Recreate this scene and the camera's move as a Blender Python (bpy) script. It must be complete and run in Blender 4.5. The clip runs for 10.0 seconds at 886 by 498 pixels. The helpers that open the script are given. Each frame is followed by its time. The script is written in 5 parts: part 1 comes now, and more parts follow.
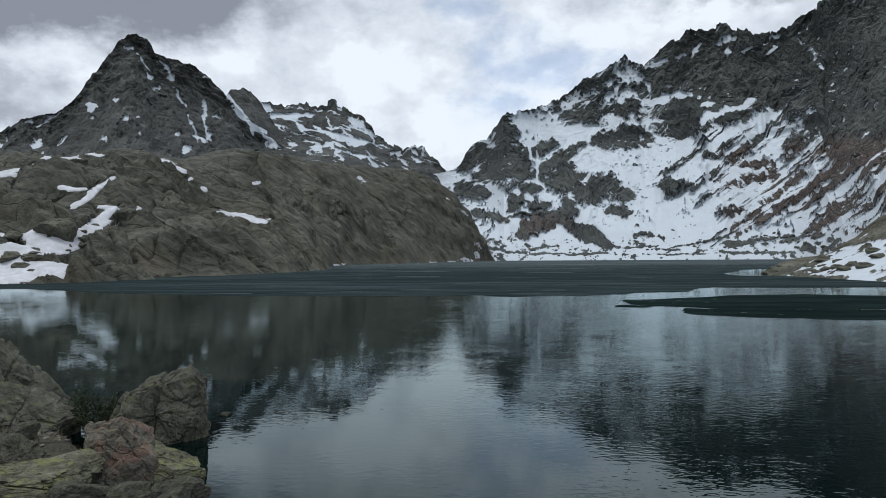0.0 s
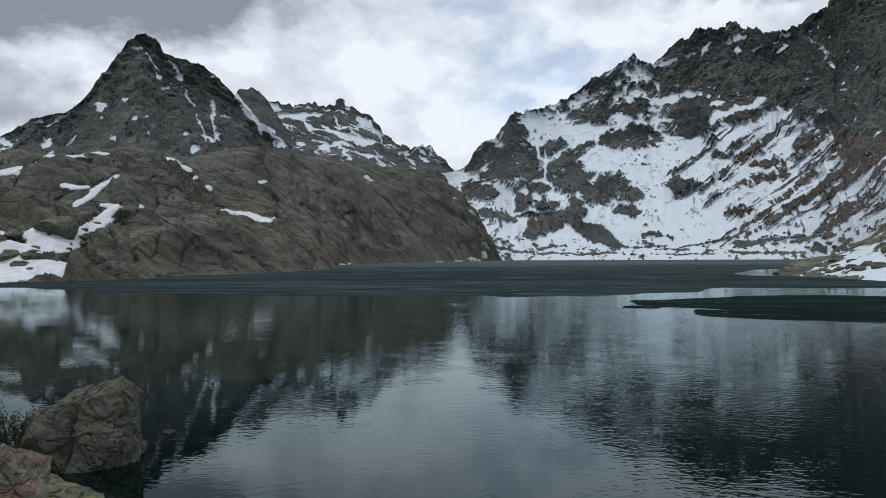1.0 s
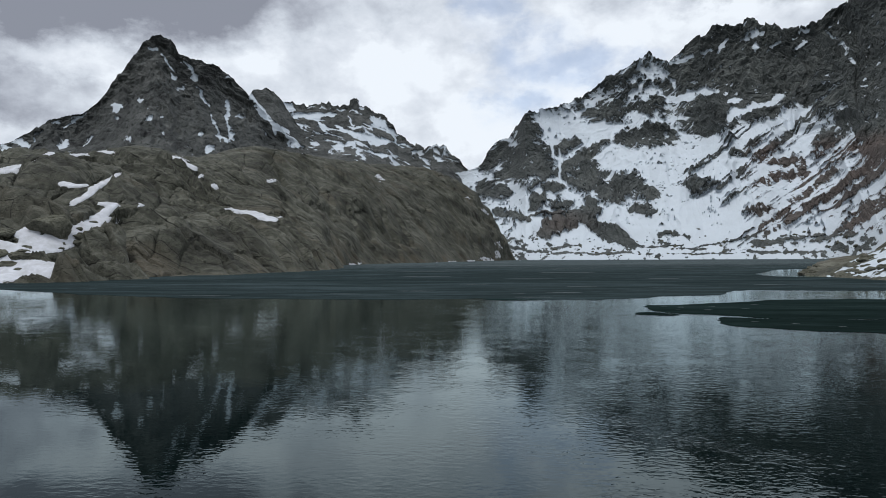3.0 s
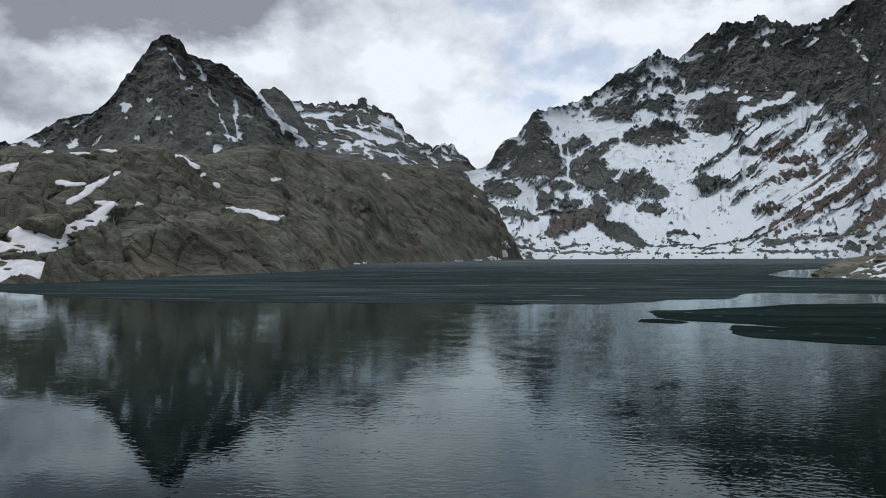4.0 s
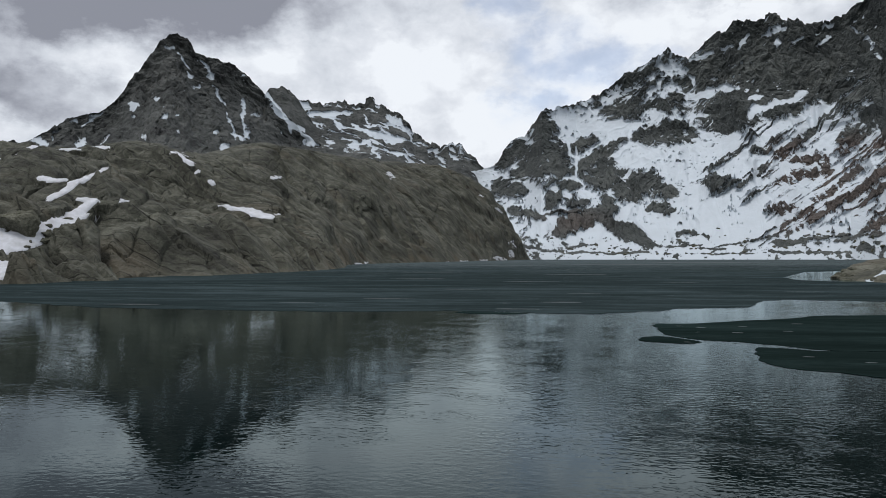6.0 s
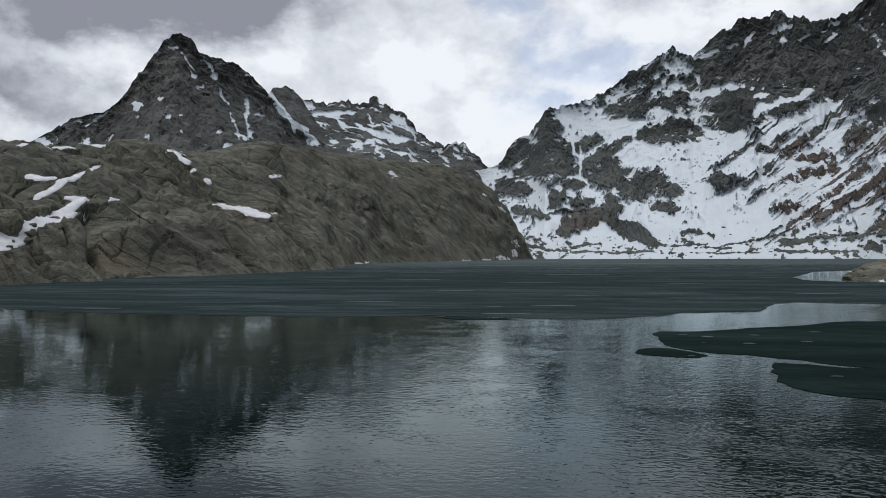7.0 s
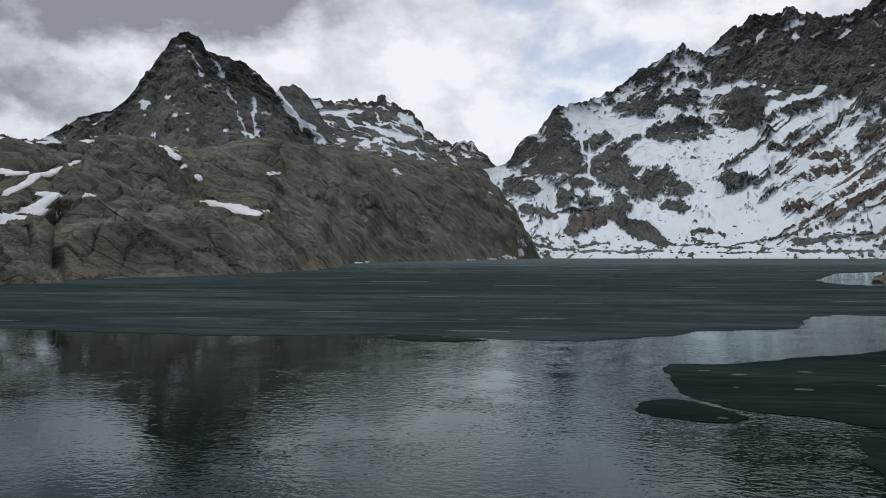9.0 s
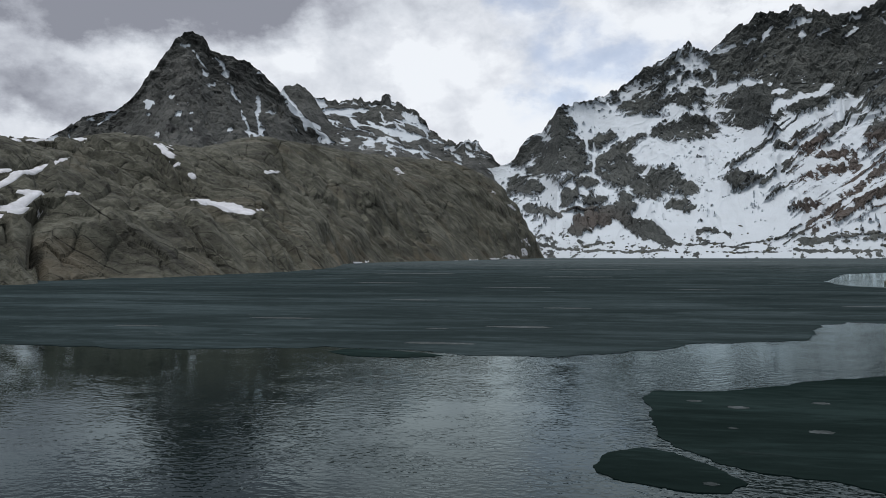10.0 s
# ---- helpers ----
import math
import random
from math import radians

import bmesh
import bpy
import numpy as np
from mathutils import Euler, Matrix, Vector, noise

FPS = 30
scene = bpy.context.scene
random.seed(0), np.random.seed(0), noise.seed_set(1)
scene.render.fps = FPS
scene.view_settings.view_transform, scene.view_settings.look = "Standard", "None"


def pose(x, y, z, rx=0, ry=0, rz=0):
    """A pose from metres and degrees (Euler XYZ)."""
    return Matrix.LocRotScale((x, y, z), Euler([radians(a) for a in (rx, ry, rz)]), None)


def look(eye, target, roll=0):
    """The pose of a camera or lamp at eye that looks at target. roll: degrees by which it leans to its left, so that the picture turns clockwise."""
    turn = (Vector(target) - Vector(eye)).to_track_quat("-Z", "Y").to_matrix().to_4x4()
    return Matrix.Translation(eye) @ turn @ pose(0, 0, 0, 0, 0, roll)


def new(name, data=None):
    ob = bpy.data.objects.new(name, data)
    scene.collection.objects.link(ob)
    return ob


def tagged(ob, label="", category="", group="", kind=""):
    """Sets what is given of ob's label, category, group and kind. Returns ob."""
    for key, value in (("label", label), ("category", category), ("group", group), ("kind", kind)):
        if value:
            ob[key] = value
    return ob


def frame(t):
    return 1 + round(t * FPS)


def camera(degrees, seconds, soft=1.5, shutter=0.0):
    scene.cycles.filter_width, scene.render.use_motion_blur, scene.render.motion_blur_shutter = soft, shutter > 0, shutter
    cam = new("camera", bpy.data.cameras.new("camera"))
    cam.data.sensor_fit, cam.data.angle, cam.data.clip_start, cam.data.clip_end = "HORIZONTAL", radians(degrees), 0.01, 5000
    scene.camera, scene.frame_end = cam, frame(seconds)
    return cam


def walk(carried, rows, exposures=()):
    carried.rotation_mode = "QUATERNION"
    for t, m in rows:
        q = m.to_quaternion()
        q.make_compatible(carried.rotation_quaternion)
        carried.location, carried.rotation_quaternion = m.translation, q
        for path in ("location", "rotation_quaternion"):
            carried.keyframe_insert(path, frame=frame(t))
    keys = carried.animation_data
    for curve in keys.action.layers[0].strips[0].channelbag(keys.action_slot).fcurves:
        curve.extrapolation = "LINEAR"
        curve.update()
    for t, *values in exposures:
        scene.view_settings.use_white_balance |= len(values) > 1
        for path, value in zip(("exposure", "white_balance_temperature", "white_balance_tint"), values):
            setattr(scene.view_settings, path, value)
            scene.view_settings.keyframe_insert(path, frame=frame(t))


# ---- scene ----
cam = camera(66.0, 10.0, soft=0.9)
PATH = [
    (0, (-3.695, 0.012, 3.909), (-3.846, 2.006, 3.934), -0.4),
    (0.5, (-3.508, 1.16, 3.873), (-3.671, 3.153, 3.898), -0.3),
    (1, (-3.204, 2.398, 3.793), (-3.378, 4.391, 3.817), -0.3),
    (1.5, (-2.866, 3.791, 3.696), (-3.051, 5.783, 3.719), -0.3),
    (2, (-2.581, 5.322, 3.694), (-2.775, 7.313, 3.717), -0.3),
    (2.5, (-2.332, 6.937, 3.72), (-2.536, 8.927, 3.744), -0.3),
    (4, (-0.982, 12.448, 3.936), (-1.223, 14.433, 3.957), -0.3),
    (4.5, (-0.62, 14.368, 3.979), (-0.868, 16.353, 3.999), -0.2),
    (5, (-0.289, 16.353, 3.999), (-0.542, 18.337, 4.02), -0.3),
    (5.5, (0.177, 18.413, 4.035), (-0.082, 20.396, 4.056), -0.2),
    (7, (1.692, 24.993, 4.07), (1.414, 26.973, 4.089), -0.2),
    (7.5, (2.083, 27.451, 4.135), (1.798, 29.43, 4.153), -0.2),
    (8, (2.429, 29.988, 4.194), (2.138, 31.967, 4.211), -0.1),
    (8.5, (2.812, 32.535, 4.228), (2.515, 34.512, 4.244), -0.1),
    (9, (3.291, 35.03, 4.249), (2.988, 37.007, 4.265), -0.1),
    (9.5, (3.977, 37.555, 4.274), (3.667, 39.531, 4.29), -0.1),
    (10, (4.849, 40.204, 4.3), (4.531, 42.179, 4.315), -0.1),
]
walk(cam, [(t, look(eye, target, roll)) for t, eye, target, roll in PATH],
     exposures=[(0, 0.29, 6470, 9.5), (2.5, 0.29, 6530, 10.0), (5, 0.28, 6690, 11.0), (10, 0.27, 6760, 11.5)])


# ---------------------------------------------------------------- light
SUN_DIR = Vector((-0.28, -0.22, 0.90)).normalized()


def nodes_of(tree):
    tree.nodes.clear()
    return tree.nodes, tree.links


# cloud masses in the view over the lake: (bearing, elevation, half width, half height) in degrees, and how much lighter or darker they are
CLOUDS = [
    (-37, 20.6, 15, 4.8, -0.72), (-26, 20.0, 7, 3.2, -0.34), (-39.5, 11.8, 6.0, 2.2, -0.40), (-35.5, 10.2, 8, 1.2, -0.14),
    (-34.5, 14.6, 6.5, 1.7, 0.17), (-24.5, 17.0, 5, 2.4, 0.14), (-17, 13.8, 6, 1.6, -0.10), (-8.5, 14.6, 5, 2.6, 0.14),
    (-4.2, 10.0, 3.2, 2.4, 0.20), (2.6, 13.4, 2.0, 1.3, 0.32), (6.5, 18.8, 5, 2.2, 0.14), (14.0, 20.4, 6, 1.3, -0.30),
    (21.5, 19.8, 5, 1.1, -0.36), (18.5, 18.4, 4.5, 1.3, 0.18), (-13, 19.8, 5, 1.2, -0.12), (-2.0, 17.6, 4, 1.0, -0.10), (-3, 13, 15, 6, 0.11),
]
GAPS = [(-1.2, 19.6, 2.6, 2.4), (1.6, 16.2, 4.0, 2.6), (5.0, 15.0, 3.4, 1.7), (-0.5, 12.6, 2.2, 1.4), (9.5, 15.6, 2.4, 1.2)]


def make_world():
    w = bpy.data.worlds.new("overcast_sky")
    w.use_nodes = True
    n, l = nodes_of(w.node_tree)
    out = n.new("ShaderNodeOutputWorld")
    sky = n.new("ShaderNodeTexSky")
    sky.sky_type, sky.sun_disc = "NISHITA", False
    sky.sun_elevation = math.asin(SUN_DIR.z)
    sky.sun_rotation = math.atan2(SUN_DIR.x, SUN_DIR.y)
    sky.dust_density, sky.altitude = 2.0, 2300
    blue = n.new("ShaderNodeBackground")
    blue.inputs["Strength"].default_value = 0.15
    l.new(sky.outputs[0], blue.inputs["Color"])
    tc = n.new("ShaderNodeTexCoord")
    sep = n.new("ShaderNodeSeparateXYZ")
    l.new(tc.outputs["Generated"], sep.inputs[0])

    def m(op, a, b=None, clamp=False):
        k = n.new("ShaderNodeMath")
        k.operation, k.use_clamp = op, clamp
        for s, v in ((0, a), (1, b)):
            if v is None:
                continue
            if isinstance(v, (int, float)):
                k.inputs[s].default_value = v
            else:
                l.new(v, k.inputs[s])
        return k.outputs[0]

    def noise_tex(scale, detail, rough, dist, shift, flat=1.6):
        mp = n.new("ShaderNodeMapping")
        mp.inputs["Location"].default_value = shift
        mp.inputs["Scale"].default_value = (1.0, 1.0, flat)
        l.new(tc.outputs["Generated"], mp.inputs["Vector"])
        k = n.new("ShaderNodeTexNoise")
        k.inputs["Scale"].default_value, k.inputs["Detail"].default_value = scale, detail
        k.inputs["Roughness"].default_value, k.inputs["Distortion"].default_value = rough, dist
        l.new(mp.outputs[0], k.inputs["Vector"])
        return k.outputs["Fac"]

    def ease(v, lo, hi, a, b):
        k = n.new("ShaderNodeMapRange")
        k.interpolation_type = "SMOOTHSTEP"
        for key, val in (("From Min", lo), ("From Max", hi), ("To Min", a), ("To Max", b)):
            k.inputs[key].default_value = val
        l.new(v, k.inputs["Value"])
        return k.outputs[0]
    lumps = noise_tex(9.0, 7, 0.55, 0.1, (1.4, 2.2, 6.1))
    billow = noise_tex(26.0, 7, 0.58, 0.25, (4.4, 0.2, 2.1), 1.3)
    drift = noise_tex(7.0, 6, 0.6, 0.0, (8.3, 5.2, 3.1))
    fray = noise_tex(11.0, 8, 0.62, 0.0, (2.3, 9.2, 0.1))
    deg = 180 / math.pi
    az = m("MULTIPLY", m("ARCTAN2", sep.outputs["X"], sep.outputs["Y"]), deg)
    el = m("MULTIPLY", m("ARCSINE", sep.outputs["Z"]), deg)
    # cloud edges wander and fray
    azw = m("ADD", az, m("MULTIPLY", m("SUBTRACT", drift, 0.5), 14.0))
    elw = m("ADD", el, m("MULTIPLY", m("SUBTRACT", fray, 0.5), 7.0))

    def mass(c):
        dx = m("DIVIDE", m("SUBTRACT", azw, c[0]), c[2] * 1.25)
        dy = m("DIVIDE", m("SUBTRACT", elw, c[1]), c[3] * 1.25)
        return ease(m("SQRT", m("ADD", m("MULTIPLY", dx, dx), m("MULTIPLY", dy, dy))), 1.25, 0.35, 0.0, 1.0)
    tone = m("ADD", m("MULTIPLY", m("SUBTRACT", lumps, 0.5), 1.10), m("MULTIPLY", m("SUBTRACT", billow, 0.5), 0.60))
    for c in CLOUDS:
        tone = m("ADD", tone, m("MULTIPLY", mass(c), c[4]))
    tone = m("ADD", tone, 0.71)
    ramp = n.new("ShaderNodeValToRGB")
    e = ramp.color_ramp.elements
    e[0].position, e[0].color = 0.05, (0.215, 0.235, 0.285, 1)
    e[1].position, e[1].color = 0.95, (0.70, 0.755, 0.82, 1)
    for p, c in ((0.35, (0.37, 0.405, 0.47, 1)), (0.62, (0.52, 0.57, 0.64, 1)), (0.78, (0.60, 0.65, 0.72, 1))):
        e.new(p).color = c
    l.new(tone, ramp.inputs[0])
    cloud = n.new("ShaderNodeBackground")
    l.new(ramp.outputs[0], cloud.inputs["Color"])
    # an overcast sky is brighter overhead
    l.new(ease(el, 24.0, 70.0, 1.0, 1.35), cloud.inputs["Strength"])
    gap = 0.0
    for c in GAPS:
        gap = m("MAXIMUM", gap, mass(c))
    thin = m("MULTIPLY", gap, ease(lumps, 0.62, 0.42, 0.25, 1.0))
    mix = n.new("ShaderNodeMixShader")
    l.new(m("MULTIPLY", thin, 0.42), mix.inputs[0])
    l.new(cloud.outputs[0], mix.inputs[1])
    l.new(blue.outputs[0], mix.inputs[2])
    l.new(mix.outputs[0], out.inputs["Surface"])
    scene.world = w


make_world()
sun = new("sun", bpy.data.lights.new("sun", "SUN"))
sun.data.energy, sun.data.angle, sun.data.color = 1.15, radians(11), (1.0, 0.99, 0.97)
sun.matrix_world = look(SUN_DIR * 100, (0, 0, 0))

# ---------------------------------------------------------------- noise
def value_noise(x, y, seed):
    """Smooth noise from -1 to 1 on arrays."""
    xi, yi = np.floor(x), np.floor(y)
    fx, fy = x - xi, y - yi
    xi, yi = xi.astype(np.int64), yi.astype(np.int64)

    def h(a, b):
        k = (a * 374761393 + b * 668265263 + seed * 144665) & 0xFFFFFFFF
        k = ((k ^ (k >> 13)) * 1274126177) & 0xFFFFFFFF
        k = ((k ^ (k >> 16)) * 2246822519) & 0xFFFFFFFF
        return (k ^ (k >> 15)) / 2147483648.0 - 1.0
    u, v = fx * fx * fx * (fx * (fx * 6 - 15) + 10), fy * fy * fy * (fy * (fy * 6 - 15) + 10)
    a, b, c, d = h(xi, yi), h(xi + 1, yi), h(xi, yi + 1), h(xi + 1, yi + 1)
    return (a + (b - a) * u) * (1 - v) + (c + (d - c) * u) * v


def fbm(x, y, octaves=5, seed=0, gain=0.5):
    out, amp, tot = 0.0, 1.0, 0.0
    for i in range(octaves):
        c, s = math.cos(0.7 * i + seed), math.sin(0.7 * i + seed)
        out = out + amp * value_noise((x * c - y * s) * 2.0 ** i, (x * s + y * c) * 2.0 ** i, seed * 31 + i)
        tot, amp = tot + amp, amp * gain
    return out / tot * 1.5


def ridged(x, y, octaves=4, seed=0, gain=0.5):
    out, amp, tot = 0.0, 1.0, 0.0
    for i in range(octaves):
        out = out + amp * (1 - 2 * np.abs(value_noise(x * 2.0 ** i + 17.3 * i, y * 2.0 ** i, seed * 37 + i)))
        tot, amp = tot + amp, amp * gain
    return out / tot


def cells(x, y, seed):
    """Irregular cells: a value for each cell, its tilt, and how near a joint the place lies (0 on the joint)."""
    xi, yi = np.floor(x), np.floor(y)
    f1 = np.full(x.shape, 9.0)
    f2, rnd, tx, ty = f1.copy(), np.zeros(x.shape), np.zeros(x.shape), np.zeros(x.shape)
    for i in (-1, 0, 1):
        for j in (-1, 0, 1):
            cx, cy = (xi + i).astype(np.int64), (yi + j).astype(np.int64)
            k = (cx * 374761393 + cy * 668265263 + seed * 362437) & 0xFFFFFFFF
            k = ((k ^ (k >> 13)) * 1274126177) & 0xFFFFFFFF
            k = ((k ^ (k >> 16)) * 2246822519) & 0xFFFFFFFF
            k = k ^ (k >> 15)
            px, py = xi + i + (k & 1023) / 1023.0, yi + j + ((k >> 10) & 1023) / 1023.0
            d = np.hypot(x - px, y - py)
            near = d < f1
            f2 = np.where(near, f1, np.minimum(f2, d))
            rnd = np.where(near, ((k >> 20) & 1023) / 511.5 - 1, rnd)
            tx, ty = np.where(near, x - px, tx), np.where(near, y - py, ty)
            f1 = np.where(near, d, f1)
    return rnd, tx, ty, f2 - f1


def smooth(a, b, x):
    k = np.clip((x - a) / (b - a), 0, 1)
    return k * k * (3 - 2 * k)


def bell(x, c, w):
    return np.exp(-((x - c) / w) ** 2)


# ---------------------------------------------------------------- materials
def material(name, rough=0.8, spec=0.3):
    mt = bpy.data.materials.new(name)
    mt.use_nodes = True
    n, l = nodes_of(mt.node_tree)
    out = n.new("ShaderNodeOutputMaterial")
    b = n.new("ShaderNodeBsdfPrincipled")
    b.inputs["Roughness"].default_value = rough
    b.inputs["Specular IOR Level"].default_value = spec
    l.new(b.outputs[0], out.inputs["Surface"])
    return mt, n, l, b


def tex_noise(n, l, vec, scale, detail=6, rough=0.6, dist=0.0):
    k = n.new("ShaderNodeTexNoise")
    k.inputs["Scale"].default_value, k.inputs["Detail"].default_value = scale, detail
    k.inputs["Roughness"].default_value, k.inputs["Distortion"].default_value = rough, dist
    l.new(vec, k.inputs["Vector"])
    return k.outputs["Fac"]


def ramp_of(n, l, fac, stops):
    r = n.new("ShaderNodeValToRGB")
    e = r.color_ramp.elements
    while len(e) < len(stops):
        e.new(0.5)
    for k, (p, c) in zip(e, stops):
        k.position, k.color = p, (*c, 1)
    l.new(fac, r.inputs[0])
    return r.outputs["Color"]


def mix_col(n, l, fac, a, b, mode="MIX"):
    k = n.new("ShaderNodeMix")
    k.data_type, k.blend_type = "RGBA", mode
    for s, v in ((0, fac), (6, a), (7, b)):
        if isinstance(v, (int, float)):
            k.inputs[s].default_value = v
        elif isinstance(v, tuple):
            k.inputs[s].default_value = (*v, 1)
        else:
            l.new(v, k.inputs[s])
    return k.outputs[2]


def maths(n, l, op, a, b=None):
    k = n.new("ShaderNodeMath")
    k.operation = op
    for s, v in ((0, a), (1, b)):
        if v is None:
            continue
        if isinstance(v, (int, float)):
            k.inputs[s].default_value = v
        else:
            l.new(v, k.inputs[s])
    return k.outputs[0]


def bump_of(n, l, b, height, strength, dist):
    k = n.new("ShaderNodeBump")
    k.inputs["Strength"].default_value, k.inputs["Distance"].default_value = strength, dist
    l.new(height, k.inputs["Height"])
    l.new(k.outputs[0], b.inputs["Normal"])
    return k


SNOW = (0.80, 0.81, 0.84)


def alpine_material(name, dark, mid, light, scree, grain, snow_fine=0.35, joint=0.6, beds=()):
    """Rock with lichen and scree; snow lies where the mesh's "snow" value is above nought."""
    mt, n, l, b = material(name, 0.85, 0.25)
    tc = n.new("ShaderNodeTexCoord")
    at = n.new("ShaderNodeAttribute")
    at.attribute_name = "snow"
    sc = n.new("ShaderNodeAttribute")
    sc.attribute_name = "scree"
    big = tex_noise(n, l, tc.outputs["Object"], grain * 0.12, 5, 0.6)
    fine = tex_noise(n, l, tc.outputs["Object"], grain, 9, 0.68, 0.4)
    micro = tex_noise(n, l, tc.outputs["Object"], grain * 5, 6, 0.75, 0.3)
    both = maths(n, l, "ADD", maths(n, l, "MULTIPLY", big, 0.45), maths(n, l, "ADD", maths(n, l, "MULTIPLY", fine, 0.33), maths(n, l, "MULTIPLY", micro, 0.22)))
    streak = None
    if beds:
        # the grain of the rock runs down the face
        size = n.new("ShaderNodeCombineXYZ")
        for k, (axis, unit) in enumerate((((0.76, 0.28, -0.59), 15.0), ((-0.22, 0.96, 0.18), 2.6), ((0.61, 0.0, 0.79), 3.2))):
            dot = n.new("ShaderNodeVectorMath")
            dot.operation = "DOT_PRODUCT"
            l.new(tc.outputs["Object"], dot.inputs[0])
            dot.inputs[1].default_value = tuple(c / unit for c in axis)
            l.new(dot.outputs["Value"], size.inputs[k])
        streak = tex_noise(n, l, size.outputs[0], 1.0, 8, 0.66, 0.3)
        both = maths(n, l, "ADD", maths(n, l, "MULTIPLY", both, 0.66), maths(n, l, "MULTIPLY", streak, 0.34))
    rock = ramp_of(n, l, both, [(0.40, dark), (0.5, mid), (0.60, light)])
    rock = mix_col(n, l, sc.outputs["Fac"], rock, mix_col(n, l, fine, tuple(0.7 * c for c in scree), tuple(1.3 * c for c in scree)))
    # joints between dipping slabs: crevice shade painted in, along with dark lichen and soil
    crack = None
    for length, thick, wide in beds:
        size = n.new("ShaderNodeCombineXYZ")
        for k, (axis, unit) in enumerate((((0.76, 0.28, -0.59), length), ((-0.22, 0.96, 0.18), thick), ((0.61, 0.0, 0.79), thick * 2))):
            dot = n.new("ShaderNodeVectorMath")
            dot.operation = "DOT_PRODUCT"
            l.new(tc.outputs["Object"], dot.inputs[0])
            dot.inputs[1].default_value = tuple(c / unit for c in axis)
            l.new(dot.outputs["Value"], size.inputs[k])
        wn = n.new("ShaderNodeTexNoise")
        wn.inputs["Scale"].default_value, wn.inputs["Detail"].default_value = 1.3, 5
        l.new(size.outputs[0], wn.inputs["Vector"])
        ad = n.new("ShaderNodeVectorMath")
        ad.operation = "MULTIPLY_ADD"
        l.new(wn.outputs["Color"], ad.inputs[0])
        ad.inputs[1].default_value = (0.16, 0.16, 0.16)
        l.new(size.outputs[0], ad.inputs[2])
        vo = n.new("ShaderNodeTexVoronoi")
        vo.feature = "DISTANCE_TO_EDGE"
        vo.inputs["Scale"].default_value = 1.0
        l.new(ad.outputs[0], vo.inputs["Vector"])
        mr = n.new("ShaderNodeMapRange")
        for key, val in (("From Min", 0.0), ("From Max", wide), ("To Min", 1.0), ("To Max", 0.0)):
            mr.inputs[key].default_value = val
        l.new(vo.outputs["Distance"], mr.inputs["Value"])
        some = ramp_of(n, l, tex_noise(n, l, tc.outputs["Object"], 0.5 / length, 5, 0.6), [(0.36, (0, 0, 0)), (0.50, (1, 1, 1))])
        one = maths(n, l, "MULTIPLY", mr.outputs[0], some)
        crack = one if crack is None else maths(n, l, "MAXIMUM", crack, one)
    if crack is not None:
        rock = mix_col(n, l, maths(n, l, "MULTIPLY", crack, 0.92), rock, (0.012, 0.012, 0.010))
    speck = maths(n, l, "MULTIPLY", maths(n, l, "SUBTRACT", tex_noise(n, l, tc.outputs["Object"], grain * 2.2, 7, 0.75), 0.5), snow_fine * 2.6)
    edge = n.new("ShaderNodeMapRange")
    edge.interpolation_type = "SMOOTHSTEP"
    edge.inputs["From Min"].default_value, edge.inputs["From Max"].default_value = -0.03, 0.04
    l.new(maths(n, l, "ADD", at.outputs["Fac"], speck), edge.inputs["Value"])
    dirt = tex_noise(n, l, tc.outputs["Object"], grain * 0.3, 6, 0.6)
    snow = mix_col(n, l, dirt, (0.485, 0.535, 0.580), (0.400, 0.435, 0.470))
    l.new(mix_col(n, l, edge.outputs[0], rock, snow), b.inputs["Base Color"])
    keep = maths(n, l, "SUBTRACT", 1.0, maths(n, l, "MULTIPLY", edge.outputs[0], 0.9))
    # joints: flat-lying irregular blocks
    mp = n.new("ShaderNodeMapping")
    mp.inputs["Rotation"].default_value = (0.35, 0.1, 0.0)
    mp.inputs["Scale"].default_value = (1.0, 0.55, 1.7)
    l.new(tc.outputs["Object"], mp.inputs["Vector"])
    warp = n.new("ShaderNodeVectorMath")
    warp.operation = "MULTIPLY_ADD"
    wn = n.new("ShaderNodeTexNoise")
    wn.inputs["Scale"].default_value = grain * 0.8
    l.new(mp.outputs[0], wn.inputs["Vector"])
    l.new(wn.outputs["Color"], warp.inputs[0])
    warp.inputs[1].default_value = (1.2 / grain,) * 3
    l.new(mp.outputs[0], warp.inputs[2])
    vo = n.new("ShaderNodeTexVoronoi")
    vo.feature = "DISTANCE_TO_EDGE"
    vo.inputs["Scale"].default_value = grain * 0.9
    l.new(warp.outputs[0], vo.inputs["Vector"])
    jt = n.new("ShaderNodeMapRange")
    for key, val in (("From Min", 0.0), ("From Max", 0.07), ("To Min", -0.9), ("To Max", 0.0)):
        jt.inputs[key].default_value = val
    l.new(vo.outputs["Distance"], jt.inputs["Value"])
    relief = maths(n, l, "ADD", maths(n, l, "MULTIPLY", fine, 1.6), maths(n, l, "MULTIPLY", jt.outputs[0], joint))
    if crack is not None:
        relief = maths(n, l, "ADD", maths(n, l, "SUBTRACT", relief, crack), maths(n, l, "MULTIPLY", streak, 2.2))
    bump_of(n, l, b, maths(n, l, "MULTIPLY", relief, keep), 0.55, 0.35 / grain)
    return mt


